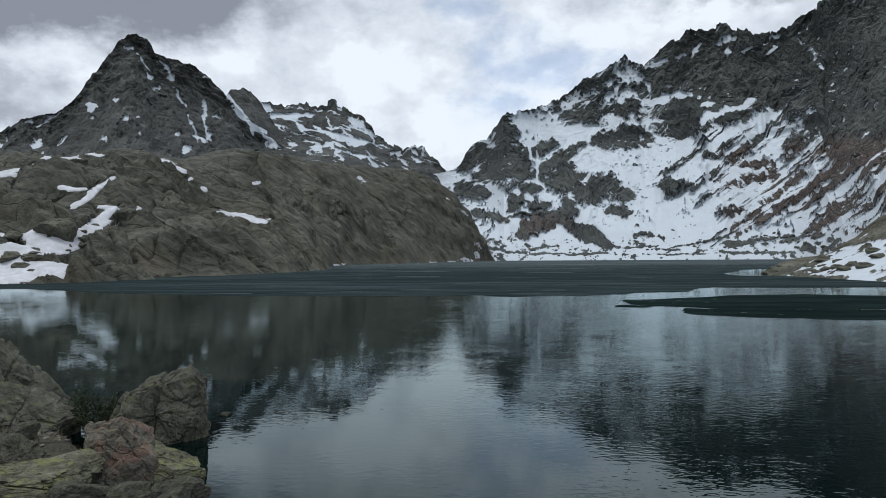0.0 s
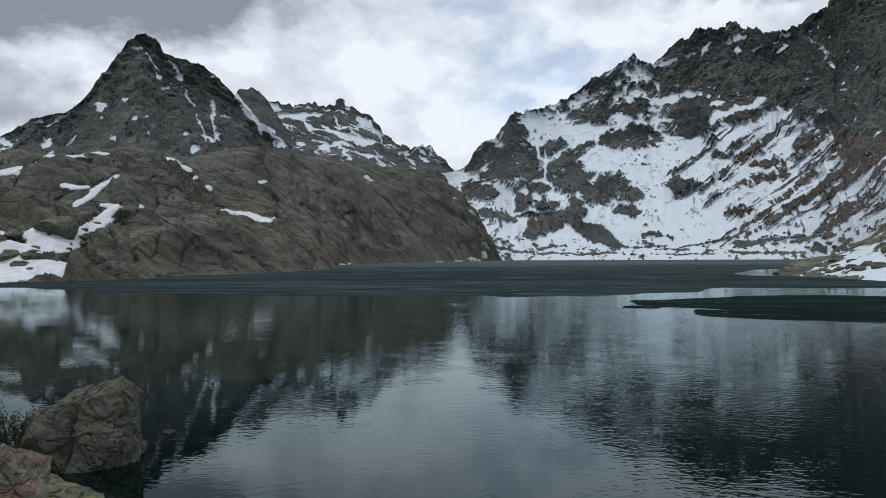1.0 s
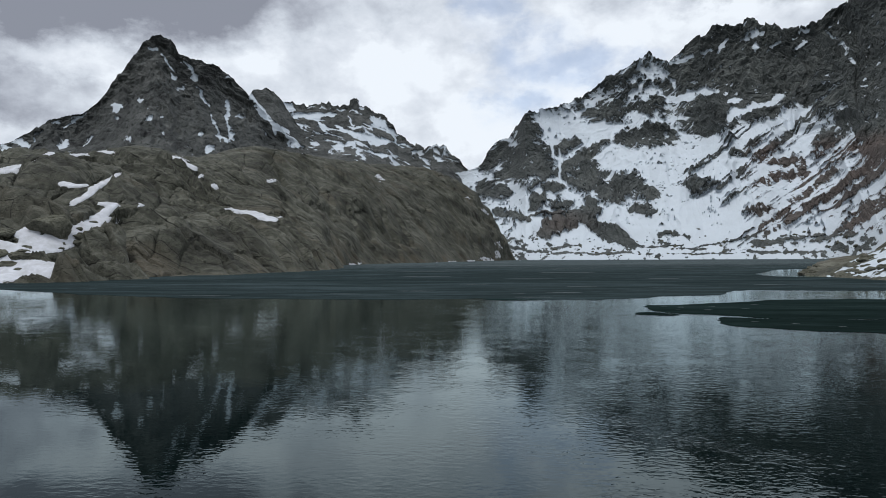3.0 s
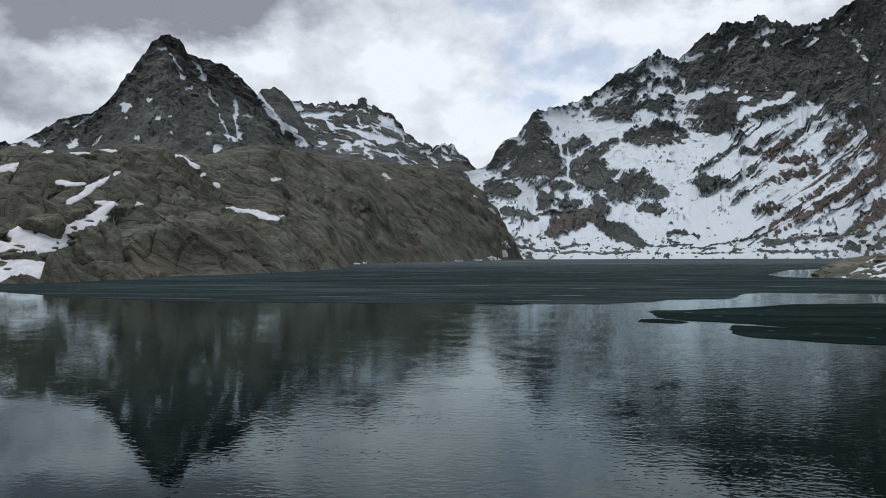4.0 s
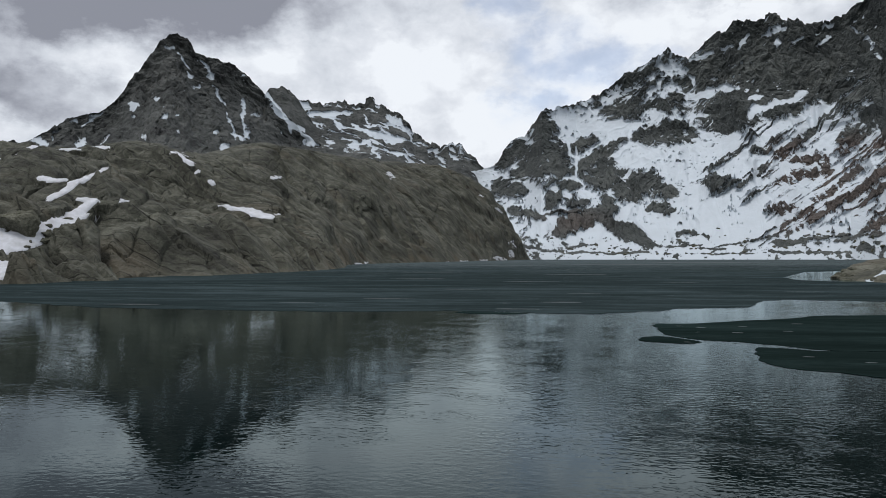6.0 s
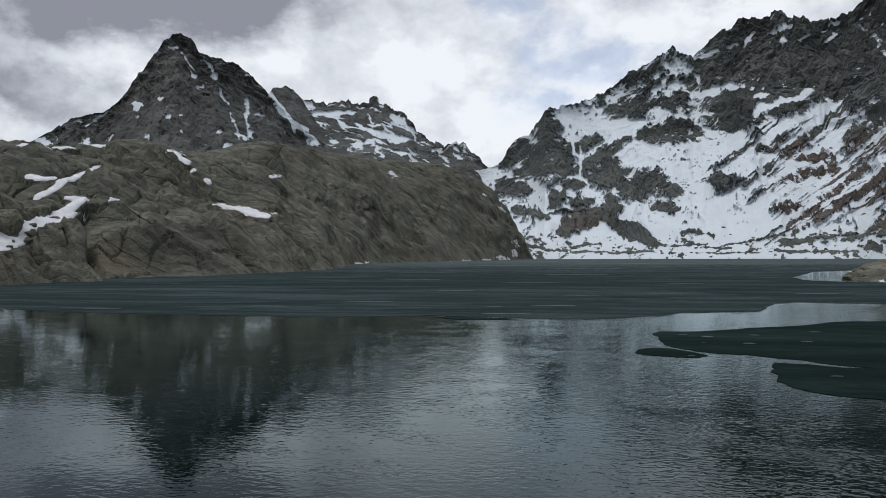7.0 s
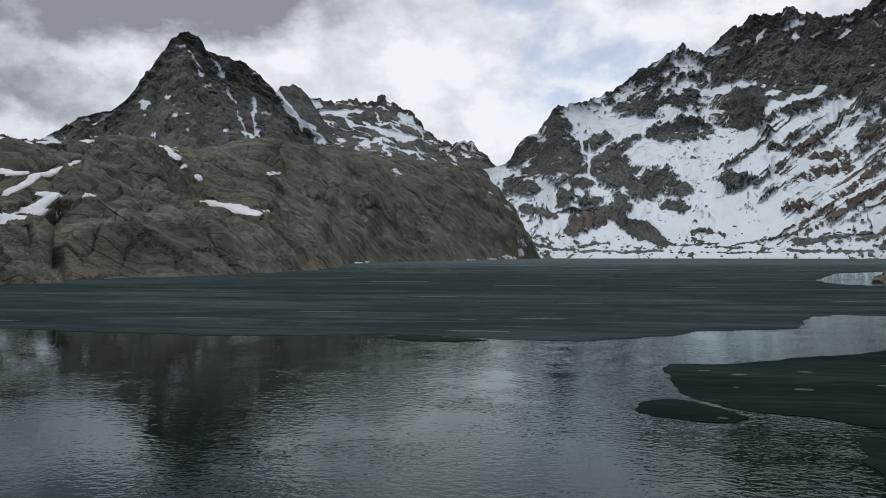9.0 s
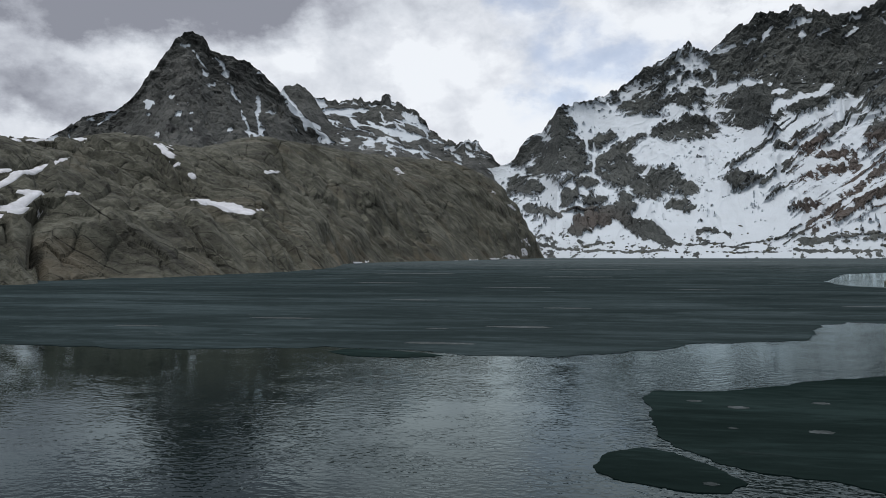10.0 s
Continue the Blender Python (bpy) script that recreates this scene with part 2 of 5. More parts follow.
MAT_FAR = alpine_material("far_mountain_rock", (0.024, 0.025, 0.025), (0.054, 0.058, 0.055), (0.102, 0.105, 0.100), (0.075, 0.068, 0.059), 0.06)
MAT_RIGHT = alpine_material("cirque_rock_and_snow", (0.022, 0.026, 0.026), (0.050, 0.056, 0.054), (0.095, 0.102, 0.096), (0.080, 0.062, 0.054), 0.09, 0.5)
MAT_RIDGE = alpine_material("lichen_grown_rock", (0.019, 0.019, 0.015), (0.060, 0.061, 0.047), (0.136, 0.136, 0.110), (0.084, 0.070, 0.049), 0.5, 0.1, 0.6, ((34, 5.0, 0.022),))
MAT_BANK = alpine_material("shore_rock_and_snow", (0.03, 0.03, 0.024), (0.075, 0.075, 0.055), (0.14, 0.135, 0.11), (0.07, 0.06, 0.045), 0.8, 0.15)


def water_material():
    mt = bpy.data.materials.new("lake_water")
    mt.use_nodes = True
    n, l = nodes_of(mt.node_tree)
    out = n.new("ShaderNodeOutputMaterial")
    deep, gloss, mix, fr = n.new("ShaderNodeBsdfDiffuse"), n.new("ShaderNodeBsdfGlossy"), n.new("ShaderNodeMixShader"), n.new("ShaderNodeFresnel")
    deep.inputs["Color"].default_value = (0.0008, 0.0036, 0.0036, 1)
    gloss.inputs["Color"].default_value = (0.86, 0.99, 1.0, 1)
    gloss.inputs["Roughness"].default_value = 0.01
    fr.inputs["IOR"].default_value = 1.333
    l.new(fr.outputs[0], mix.inputs[0])
    l.new(deep.outputs[0], mix.inputs[1])
    l.new(gloss.outputs[0], mix.inputs[2])
    l.new(mix.outputs[0], out.inputs["Surface"])
    tc = n.new("ShaderNodeTexCoord")
    pos = n.new("ShaderNodeSeparateXYZ")
    l.new(tc.outputs["Object"], pos.inputs[0])

    def ease(v, lo, hi, a, b):
        k = n.new("ShaderNodeMapRange")
        k.interpolation_type = "SMOOTHSTEP"
        for key, val in (("From Min", lo), ("From Max", hi), ("To Min", a), ("To Max", b)):
            k.inputs[key].default_value = val
        l.new(v, k.inputs["Value"])
        return k.outputs[0]

    def waves(turn, long, scale, detail, dist):
        mp = n.new("ShaderNodeMapping")
        mp.inputs["Rotation"].default_value = (0, 0, turn)
        mp.inputs["Scale"].default_value = (long, 1.0, 1.0)
        l.new(tc.outputs["Object"], mp.inputs["Vector"])
        return maths(n, l, "SUBTRACT", tex_noise(n, l, mp.outputs[0], scale, detail, 0.5, dist), 0.5)
    small = waves(0.10, 0.60, 5.6, 1, 0.3)
    cross = waves(-0.40, 0.70, 10.0, 1, 0.2)
    fine = waves(0.2, 0.8, 17.0, 1, 0.0)
    swell = waves(0.0, 0.6, 0.8, 1, 0.3)
    # the breeze freshens towards the ice and away from the ridge, and comes in cat's-paws
    fresh = maths(n, l, "MULTIPLY", ease(pos.outputs["Y"], 8.0, 62.0, 0.30, 1.0), ease(pos.outputs["X"], -14.0, 9.0, 0.30, 1.15))
    gust = ease(tex_noise(n, l, tc.outputs["Object"], 0.07, 3, 0.5, 0.5), 0.36, 0.64, 0.60, 1.25)
    paws = ease(waves(0.1, 0.7, 0.7, 3, 0.4), -0.12, 0.14, 0.45, 1.1)
    ripple = maths(n, l, "ADD", maths(n, l, "MULTIPLY", small, 0.0150), maths(n, l, "ADD", maths(n, l, "MULTIPLY", cross, 0.0075), maths(n, l, "MULTIPLY", fine, 0.0018)))
    h = maths(n, l, "MULTIPLY", ripple, maths(n, l, "MULTIPLY", fresh, maths(n, l, "MULTIPLY", gust, paws)))
    h = maths(n, l, "ADD", h, maths(n, l, "MULTIPLY", swell, 0.0015))
    k = n.new("ShaderNodeBump")
    k.inputs["Strength"].default_value, k.inputs["Distance"].default_value = 1.0, 1.0
    l.new(h, k.inputs["Height"])
    l.new(k.outputs[0], gloss.inputs["Normal"])
    l.new(k.outputs[0], fr.inputs["Normal"])
    return mt


def ice_material(name, shade, slush):
    mt, n, l, b = material(name, 0.9, 0.0)
    tc = n.new("ShaderNodeTexCoord")
    mp = n.new("ShaderNodeMapping")
    mp.inputs["Scale"].default_value = (0.22, 1.0, 1.0)
    mp.inputs["Rotation"].default_value = (0, 0, 0.12)
    l.new(tc.outputs["Object"], mp.inputs["Vector"])
    streak = tex_noise(n, l, mp.outputs[0], 0.22, 8, 0.66, 0.8)
    big = tex_noise(n, l, mp.outputs[0], 0.02, 5, 0.55, 0.4)
    grain = tex_noise(n, l, mp.outputs[0], 2.2, 7, 0.7, 1.0)
    tone = maths(n, l, "ADD", maths(n, l, "ADD", maths(n, l, "MULTIPLY", streak, 0.45), maths(n, l, "MULTIPLY", big, 0.30)), maths(n, l, "MULTIPLY", grain, 0.25))
    base = ramp_of(n, l, tone, [(p, tuple(k * v for k, v in zip(shade, c))) for p, c in ((0.38, (0.011, 0.0165, 0.0165)), (0.50, (0.0195, 0.0275, 0.0280)), (0.62, (0.044, 0.060, 0.063)))])
    # thin wind-blown slush and frost on top
    frost = tex_noise(n, l, mp.outputs[0], 0.55, 9, 0.74, 1.2)
    f = n.new("ShaderNodeMapRange")
    for key, val in (("From Min", 0.61), ("From Max", 0.74), ("To Min", 0.0), ("To Max", slush)):
        f.inputs[key].default_value = val
    # the grazing sheen of distant ice is painted in as extra slush with y
    pos = n.new("ShaderNodeSeparateXYZ")
    l.new(tc.outputs["Object"], pos.inputs[0])
    far = n.new("ShaderNodeMapRange")
    for key, val in (("From Min", 85.0), ("From Max", 380.0), ("To Min", 0.0), ("To Max", 0.23)):
        far.inputs[key].default_value = val
    l.new(pos.outputs["Y"], far.inputs["Value"])
    l.new(maths(n, l, "ADD", frost, far.outputs[0]), f.inputs["Value"])
    l.new(mix_col(n, l, f.outputs[0], base, (0.16, 0.19, 0.20)), b.inputs["Base Color"])
    bump_of(n, l, b, maths(n, l, "ADD", streak, grain), 0.35, 0.12)
    return mt


def snow_material():
    mt, n, l, b = material("old_snow", 0.75, 0.3)
    tc = n.new("ShaderNodeTexCoord")
    d = tex_noise(n, l, tc.outputs["Object"], 0.5, 8, 0.65)
    l.new(ramp_of(n, l, d, [(0.3, (0.37, 0.375, 0.39)), (0.5, (0.45, 0.46, 0.49)), (0.7, (0.56, 0.575, 0.62))]), b.inputs["Base Color"])
    bump_of(n, l, b, d, 0.5, 0.3)
    return mt


MAT_WATER, MAT_SNOW = water_material(), snow_material()
MAT_ICE, MAT_THIN_ICE = ice_material("rotten_lake_ice", (1.10, 1.12, 1.15), 0.36), ice_material("thin_dark_ice", (0.46, 0.56, 0.52), 0.05)


# ---------------------------------------------------------------- meshes
def grid_mesh(name, xyz, mat, attrs=(), soft=True):
    """A sheet from an array of rows x columns x 3, with float values at its corners."""
    rows, cols = xyz.shape[:2]
    me = bpy.data.meshes.new(name)
    nv, nf = rows * cols, (rows - 1) * (cols - 1)
    me.vertices.add(nv)
    me.vertices.foreach_set("co", xyz.reshape(-1).astype(np.float32))
    i = np.arange(nv).reshape(rows, cols)
    quads = np.stack([i[:-1, :-1], i[:-1, 1:], i[1:, 1:], i[1:, :-1]], -1).reshape(-1)
    me.loops.add(nf * 4)
    me.loops.foreach_set("vertex_index", quads.astype(np.int32))
    me.polygons.add(nf)
    me.polygons.foreach_set("loop_start", np.arange(0, nf * 4, 4, dtype=np.int32))
    me.polygons.foreach_set("loop_total", np.full(nf, 4, np.int32))
    me.update(calc_edges=True)
    me.polygons.foreach_set("use_smooth", np.full(nf, soft))
    for key, val in attrs:
        a = me.attributes.new(key, "FLOAT", "POINT")
        a.data.foreach_set("value", np.ascontiguousarray(val, np.float32).reshape(-1))
    me.materials.append(mat)
    return me


def part(name, bm, mat, parent=None, label=""):
    me = bpy.data.meshes.new(name)
    bm.to_mesh(me)
    bm.free()
    me.materials.append(mat)
    ob = new(name, me)
    if parent:
        ob.parent = parent
    return tagged(ob, label)


STATION = (-3.7, 0.0, 3.9)      # bearings and elevations in degrees are taken from here


def bearings(b0, b1, n):
    return np.linspace(b0, b1, n)


def slope(b, rows, crest, foot, bulge, back=0.35):
    """Plan of a mountainside in bearing order: crest and foot as (bearing, distance, elevation or height).
    Returns the bearing, distance, height and height share of every corner; past the crest it falls away behind."""
    cb, cr, ce = np.array(crest, float).T
    fb, fr, fz = np.array(foot, float).T
    rc, zc = np.interp(b, cb, cr), STATION[2] + np.interp(b, cb, cr) * np.tan(np.radians(np.interp(b, cb, ce)))
    rf, zf = np.interp(b, fb, fr), np.interp(b, fb, fz)
    t = np.r_[np.linspace(0, 1, rows), 1 + np.linspace(0, 1, 24)[1:]][:, None]
    q = np.minimum(t, 1)
    r = rf + (rc - rf) * (1 - (1 - q) ** bulge)
    z = zf + (zc - zf) * q
    over = np.maximum(t - 1, 0)
    r = r + over * rc * back
    z = z - over ** 1.3 * (zc + 30)
    return np.broadcast_to(b, r.shape), r, z, np.broadcast_to(t, r.shape)


def to_xyz(b, r, z):
    a = np.radians(b)
    return np.stack([STATION[0] + r * np.sin(a), STATION[1] + r * np.cos(a), z], -1)


# ---------------------------------------------------------------- outcrops and snow: (bearing, elevation, half length, half width, tilt) in degrees
WALL_FOOT = [(-1.5, 13.90), (0.8, 11.96), (4.4, 11.10), (7.5, 10.77), (11.4, 11.05), (12.4, 9.44), (15.9, 9.20), (17.3, 9.68), (19.8, 9.75), (20.3, 10.71), (21.6, 10.37), (22.9, 10.9), (24.2, 12.4), (24.6, 9.5), (25.1, 7.0), (25.8, 6.45), (29.2, 6.90), (35.3, 7.13)]
CIRQUE_ROCK_a = [
    (0.99, 7.74, 2.30, 2.12, 0), (0.78, 10.02, 1.20, 1.93, 0), (0.53, 6.70, 2.53, 0.92, 0), (4.01, 8.70, 0.46, 1.47, -70),
    (5.74, 6.25, 1.75, 1.52, 0), (5.30, 7.71, 2.76, 0.55, 30), (7.50, 4.84, 1.38, 0.83, -20), (9.02, 5.47, 1.75, 1.10, -20),
    (10.43, 4.75, 1.01, 0.60, -10), (9.87, 3.66, 0.87, 0.46, 0), (10.84, 3.28, 0.64, 0.28, 15), (3.70, 3.93, 1.01, 0.78, 0),
    (1.66, 4.06, 0.92, 0.69, 40), (6.16, 3.52, 0.78, 1.10, 0), (4.14, 2.50, 2.07, 0.60, 8), (2.55, 1.74, 1.47, 0.41, 15),
    (7.69, 1.45, 2.21, 0.60, -24), (10.55, 9.15, 2.49, 1.10, 0),
]
CIRQUE_ROCK_b = [
    (14.06, 5.06, 1.01, 0.78, -10), (-1.33, 5.12, 1.01, 0.60, 0), (-0.42, 3.16, 1.84, 0.32, -18), (0.49, 0.60, 1.93, 0.18, -12),
    (3.47, 3.11, 3.45, 0.12, 3), (-2.73, 5.51, 0.64, 1.15, -40), (3.03, 5.41, 0.92, 0.41, 10), (4.40, 6.97, 1.20, 0.41, 40),
    (3.04, 6.55, 2.30, 0.14, 40),
    (-2.1, 8.1, 1.2, 0.8, 45), (-1.1, 8.6, 0.8, 0.9, 0),
]
CIRQUE_STREAK_a = [
    (14.88, 7.16, 1.75, 0.28, 38), (15.48, 7.85, 2.99, 0.18, 37), (16.35, 8.05, 3.45, 0.16, 37), (17.24, 7.32, 1.01, 0.55, 0),
    (18.39, 7.36, 0.74, 0.28, 5), (18.77, 7.21, 4.37, 0.37, 40), (16.84, 5.99, 3.22, 0.23, 36), (20.64, 8.71, 2.76, 0.28, 43),
    (19.90, 7.79, 3.68, 0.18, 42), (19.51, 5.64, 2.21, 0.83, 15), (20.44, 6.69, 1.61, 0.64, 0), (21.52, 6.13, 0.78, 0.74, 0),
    (18.54, 3.18, 1.24, 0.64, 8), (21.14, 3.91, 3.68, 0.55, 38), (22.40, 5.07, 1.84, 0.32, 38), (24.80, 5.20, 3.22, 0.41, 36),
    (22.91, 3.95, 5.06, 0.60, 33), (24.60, 2.17, 2.30, 0.41, 33),
]
CIRQUE_STREAK_b = [
    (19.66, 2.31, 3.22, 0.14, 33), (18.34, 1.93, 2.76, 0.09, 30), (23.65, 8.5, 2.9, 1.3, 48),
]
MORAINE = [
    (12.58, 1.51, 1.38, 0.32, -10), (16.19, 0.98, 2.30, 0.18, 9), (16.50, 0.38, 0.60, 0.28, 0), (18.86, 0.86, 1.38, 0.28, 4),
    (21.43, 1.24, 2.07, 0.18, 6), (23.85, 0.52, 0.60, 0.37, 0), (10.91, 0.74, 2.30, 0.14, 0), (15.00, 0.14, 2.76, 0.14, 0),
    (20.33, 0.23, 2.76, 0.18, 0), (13.80, 0.49, 1.15, 0.18, 0), (5.73, 0.20, 3.68, 0.14, 0), (3.06, 0.58, 2.30, 0.18, 5),
    (23.52, 1.28, 1.38, 0.23, 10),
]
WALL_SNOW_a = [
    (18.33, 10.70, 1.93, 0.46, 15), (17.29, 10.47, 0.74, 0.55, 0), (23.55, 11.22, 1.29, 0.23, 50), (22.96, 11.80, 0.41, 0.28, 10),
    (23.89, 11.60, 0.69, 0.32, 20), (13.92, 12.06, 2.07, 0.32, 10), (12.47, 11.92, 0.55, 0.46, -30), (13.92, 12.89, 0.55, 0.18, 0),
    (16.91, 11.54, 0.55, 0.32, 0), (16.08, 15.62, 0.64, 0.18, 45), (18.31, 16.05, 0.92, 0.23, 15), (18.61, 15.38, 0.28, 0.32, 0),
    (14.96, 15.26, 0.46, 0.18, 0), (13.12, 14.71, 1.01, 0.23, 20), (24.09, 14.33, 1.61, 0.18, -55), (21.83, 15.93, 0.37, 0.18, 0),
    (21.46, 14.83, 0.55, 0.14, 45), (19.81, 15.22, 0.37, 0.14, 0),
]
WALL_SNOW_b = [
    (12.48, 13.10, 0.64, 0.18, -70), (19.96, 11.35, 0.46, 0.37, 30), (11.22, 12.57, 0.92, 0.37, -25), (23.86, 7.97, 0.46, 0.14, 0),
    (3.52, 11.28, 2.07, 0.28, 5), (5.77, 11.84, 1.61, 0.23, 35), (9.29, 12.28, 1.15, 0.23, 45),
]
PEAK_SNOW_a = [
    (-31.58, 11.02, 0.46, 0.32, 0), (-31.50, 10.27, 0.28, 0.28, 0), (-29.59, 11.17, 0.28, 0.23, 0), (-29.39, 10.21, 0.41, 0.18, 25),
    (-30.08, 12.18, 0.18, 0.28, 0), (-27.63, 13.92, 0.23, 0.37, 30), (-26.30, 14.57, 0.83, 0.18, -42), (-25.96, 14.05, 0.41, 0.41, 0),
    (-25.45, 12.69, 0.92, 0.23, -55), (-23.57, 11.64, 0.32, 1.01, 0), (-23.39, 10.33, 1.20, 0.28, -80), (-24.39, 10.42, 1.20, 0.14, -70),
    (-23.87, 9.52, 1.01, 0.18, -28), (-24.82, 8.73, 0.55, 0.28, 0), (-25.54, 9.66, 0.23, 0.14, 0), (-26.64, 12.44, 0.37, 0.09, 0),
    (-34.06, 10.36, 0.60, 0.28, 25), (-34.99, 10.44, 0.83, 0.09, 12),
]
PEAK_SNOW_b = [
    (-34.55, 9.87, 0.83, 0.14, 35), (-35.65, 9.90, 0.51, 0.14, 42), (-34.99, 8.49, 0.41, 0.18, 52), (-36.87, 8.23, 0.18, 0.32, 0),
    (-36.62, 8.81, 0.46, 0.14, 45), (-33.57, 8.67, 0.46, 0.09, 42), (-20.75, 11.42, 1.93, 0.28, -52), (-18.19, 9.18, 2.67, 0.23, -40),
    (-19.32, 10.27, 0.64, 0.28, -15), (-20.22, 11.04, 0.46, 0.09, -60), (-20.58, 9.87, 0.55, 0.09, -50), (-19.55, 8.38, 0.64, 0.09, -45),
    (-27.96, 14.85, 0.92, 0.14, -48), (-18.65, 7.13, 1.38, 0.14, -40), (-28.38, 11.13, 0.23, 0.14, 40), (-38.88, 6.89, 1.15, 0.18, 20),
    (-37.85, 7.36, 0.64, 0.14, 30),
]
FAR_SNOW_a = [
    (-18.92, 12.09, 0.74, 0.51, -15), (-16.87, 11.48, 2.07, 0.32, 8), (-14.56, 12.21, 0.41, 0.18, 0), (-16.09, 10.60, 0.74, 0.18, -52),
    (-18.24, 11.31, 0.46, 0.14, -50), (-12.93, 10.11, 2.21, 0.23, -18), (-10.82, 9.67, 2.07, 0.23, -14), (-14.80, 8.94, 0.74, 0.37, 20),
    (-13.87, 9.42, 0.46, 0.37, 0), (-13.17, 8.69, 1.10, 0.18, -58), (-11.53, 8.61, 1.75, 0.18, -8), (-10.12, 7.92, 0.64, 0.14, -50),
    (-11.52, 11.13, 0.83, 0.37, -30), (-10.58, 10.45, 1.01, 0.18, -58), (-8.23, 8.71, 0.55, 0.18, 0), (-6.82, 8.89, 0.83, 0.14, 5),
    (-7.76, 8.15, 0.64, 0.14, -25), (-15.72, 10.02, 1.38, 0.09, -5),
]
FAR_SNOW_b = [
    (-17.56, 10.43, 0.46, 0.09, -40), (-13.86, 11.24, 0.64, 0.09, -60), (-7.30, 7.31, 0.64, 0.14, -45), (-6.58, 8.24, 0.46, 0.18, -30),
]


def blobs(b, e, spots):
    """How far inside the nearest of the spots a place lies: 1 in its middle, 0 on its rim, below outside."""
    best = np.full(b.shape, -1.0)
    for sb, se, ha, hb, tilt in spots:
        near = (np.abs(b - sb) < ha + 2 * hb) & (np.abs(e - se) < ha + 2 * hb)
        if not near.any():
            continue
        c, s = math.cos(radians(tilt)), math.sin(radians(tilt))
        du, dv = b[near] - sb, e[near] - se
        p, q = np.abs(du * c + dv * s), np.abs(-du * s + dv * c)
        if ha >= hb:
            # blunt in the middle, drawn out to points
            d = 1 - np.hypot(np.maximum(p - (ha - hb), 0), q * (1 + 0.6 * p / ha)) / hb
        else:
            d = 1 - np.hypot(p * (1 + 0.6 * q / hb), np.maximum(q - (hb - ha), 0)) / ha
        best[near] = np.maximum(best[near], d)
    return best


def elevation(r, z):
    return np.degrees(np.arctan2(z - STATION[2], r))


def mountain(name, crest, foot, b0, b1, cols, rows, bulge, mat, field, label, relief=1.0, jag=1.0, seed=1, back=0.35, dip=0.35):
    """A mountain as one sheet: front, crest and the slope behind. field(b, e, t, u, v, rel) gives snow (above nought) and scree."""
    b, r, z, t = slope(bearings(b0, b1, cols), rows, crest, foot, bulge, back)
    u, v = np.radians(b) * 1500.0, z * 1.15
    e = elevation(r, z)
    front = np.where(t > 1, 1.0, t)
    # buttresses and gullies run down the slope, finer blocks break them up
    lean = u + dip * v
    wob = fbm(u / 90, v / 90, 4, seed + 9)
    g1 = ridged(lean / 150 + 0.5 * wob, v / 420, 3, seed)
    g2 = ridged(lean / 52 + 0.5 * wob, v / 110, 4, seed + 1, 0.6)
    g3 = ridged((u - 0.6 * v) / 19 + wob, (v + 0.6 * u) / 30, 4, seed + 2, 0.65)
    r1, tx, ty, gap = cells(lean / 17 + wob, v / 13, seed + 4)
    r2, tx2, ty2, gap2 = cells(lean / 7 + wob, v / 6, seed + 7)
    g4 = r1 * 0.5 + ty * 0.9 - 0.8 * smooth(0.15, 0, gap)
    snow, scree = field(b, e, t, u, v, 0.3 * g2 + 0.35 * g3 + 0.3 * g4)
    bare = smooth(0.2, -0.15, snow)
    g = g1 * 26 + g2 * 18 * (0.10 + 0.90 * bare) + bare * (g3 * 6.2 + g4 * 3.4 + 0.8 * (r2 * 0.5 + ty2 * 0.9)) + fbm(u / 60, v / 60, 4, seed + 3) * 3
    hold = smooth(0.0, 0.12, front) * relief
    out = g * hold + bare * 1.2 * relief * smooth(0.0, 0.2, front)
    r2 = r - out * 0.8
    z2 = z + out * 0.35 * (1 - smooth(0.8, 1.0, front) * 0.8)
    towers = cells(u / 24 + 0.3 * wob, v * 0 + 0.5, seed + 8)[0]
    z2 = z2 + smooth(0.9, 1.0, front) * jag * (ridged(u / 42, v * 0 + 3.3, 3, seed + 5) * 8 + towers * 5 + fbm(u / 11, v * 0 + 1.7, 3, seed + 6) * 3.5)
    snow = snow - smooth(0.99, 1.0, t) * 0.3
    ob = new(name, grid_mesh(name, to_xyz(b, r2, z2), mat, (("snow", snow), ("scree", scree)), False))
    return tagged(ob, label, "mountain", kind="structure")


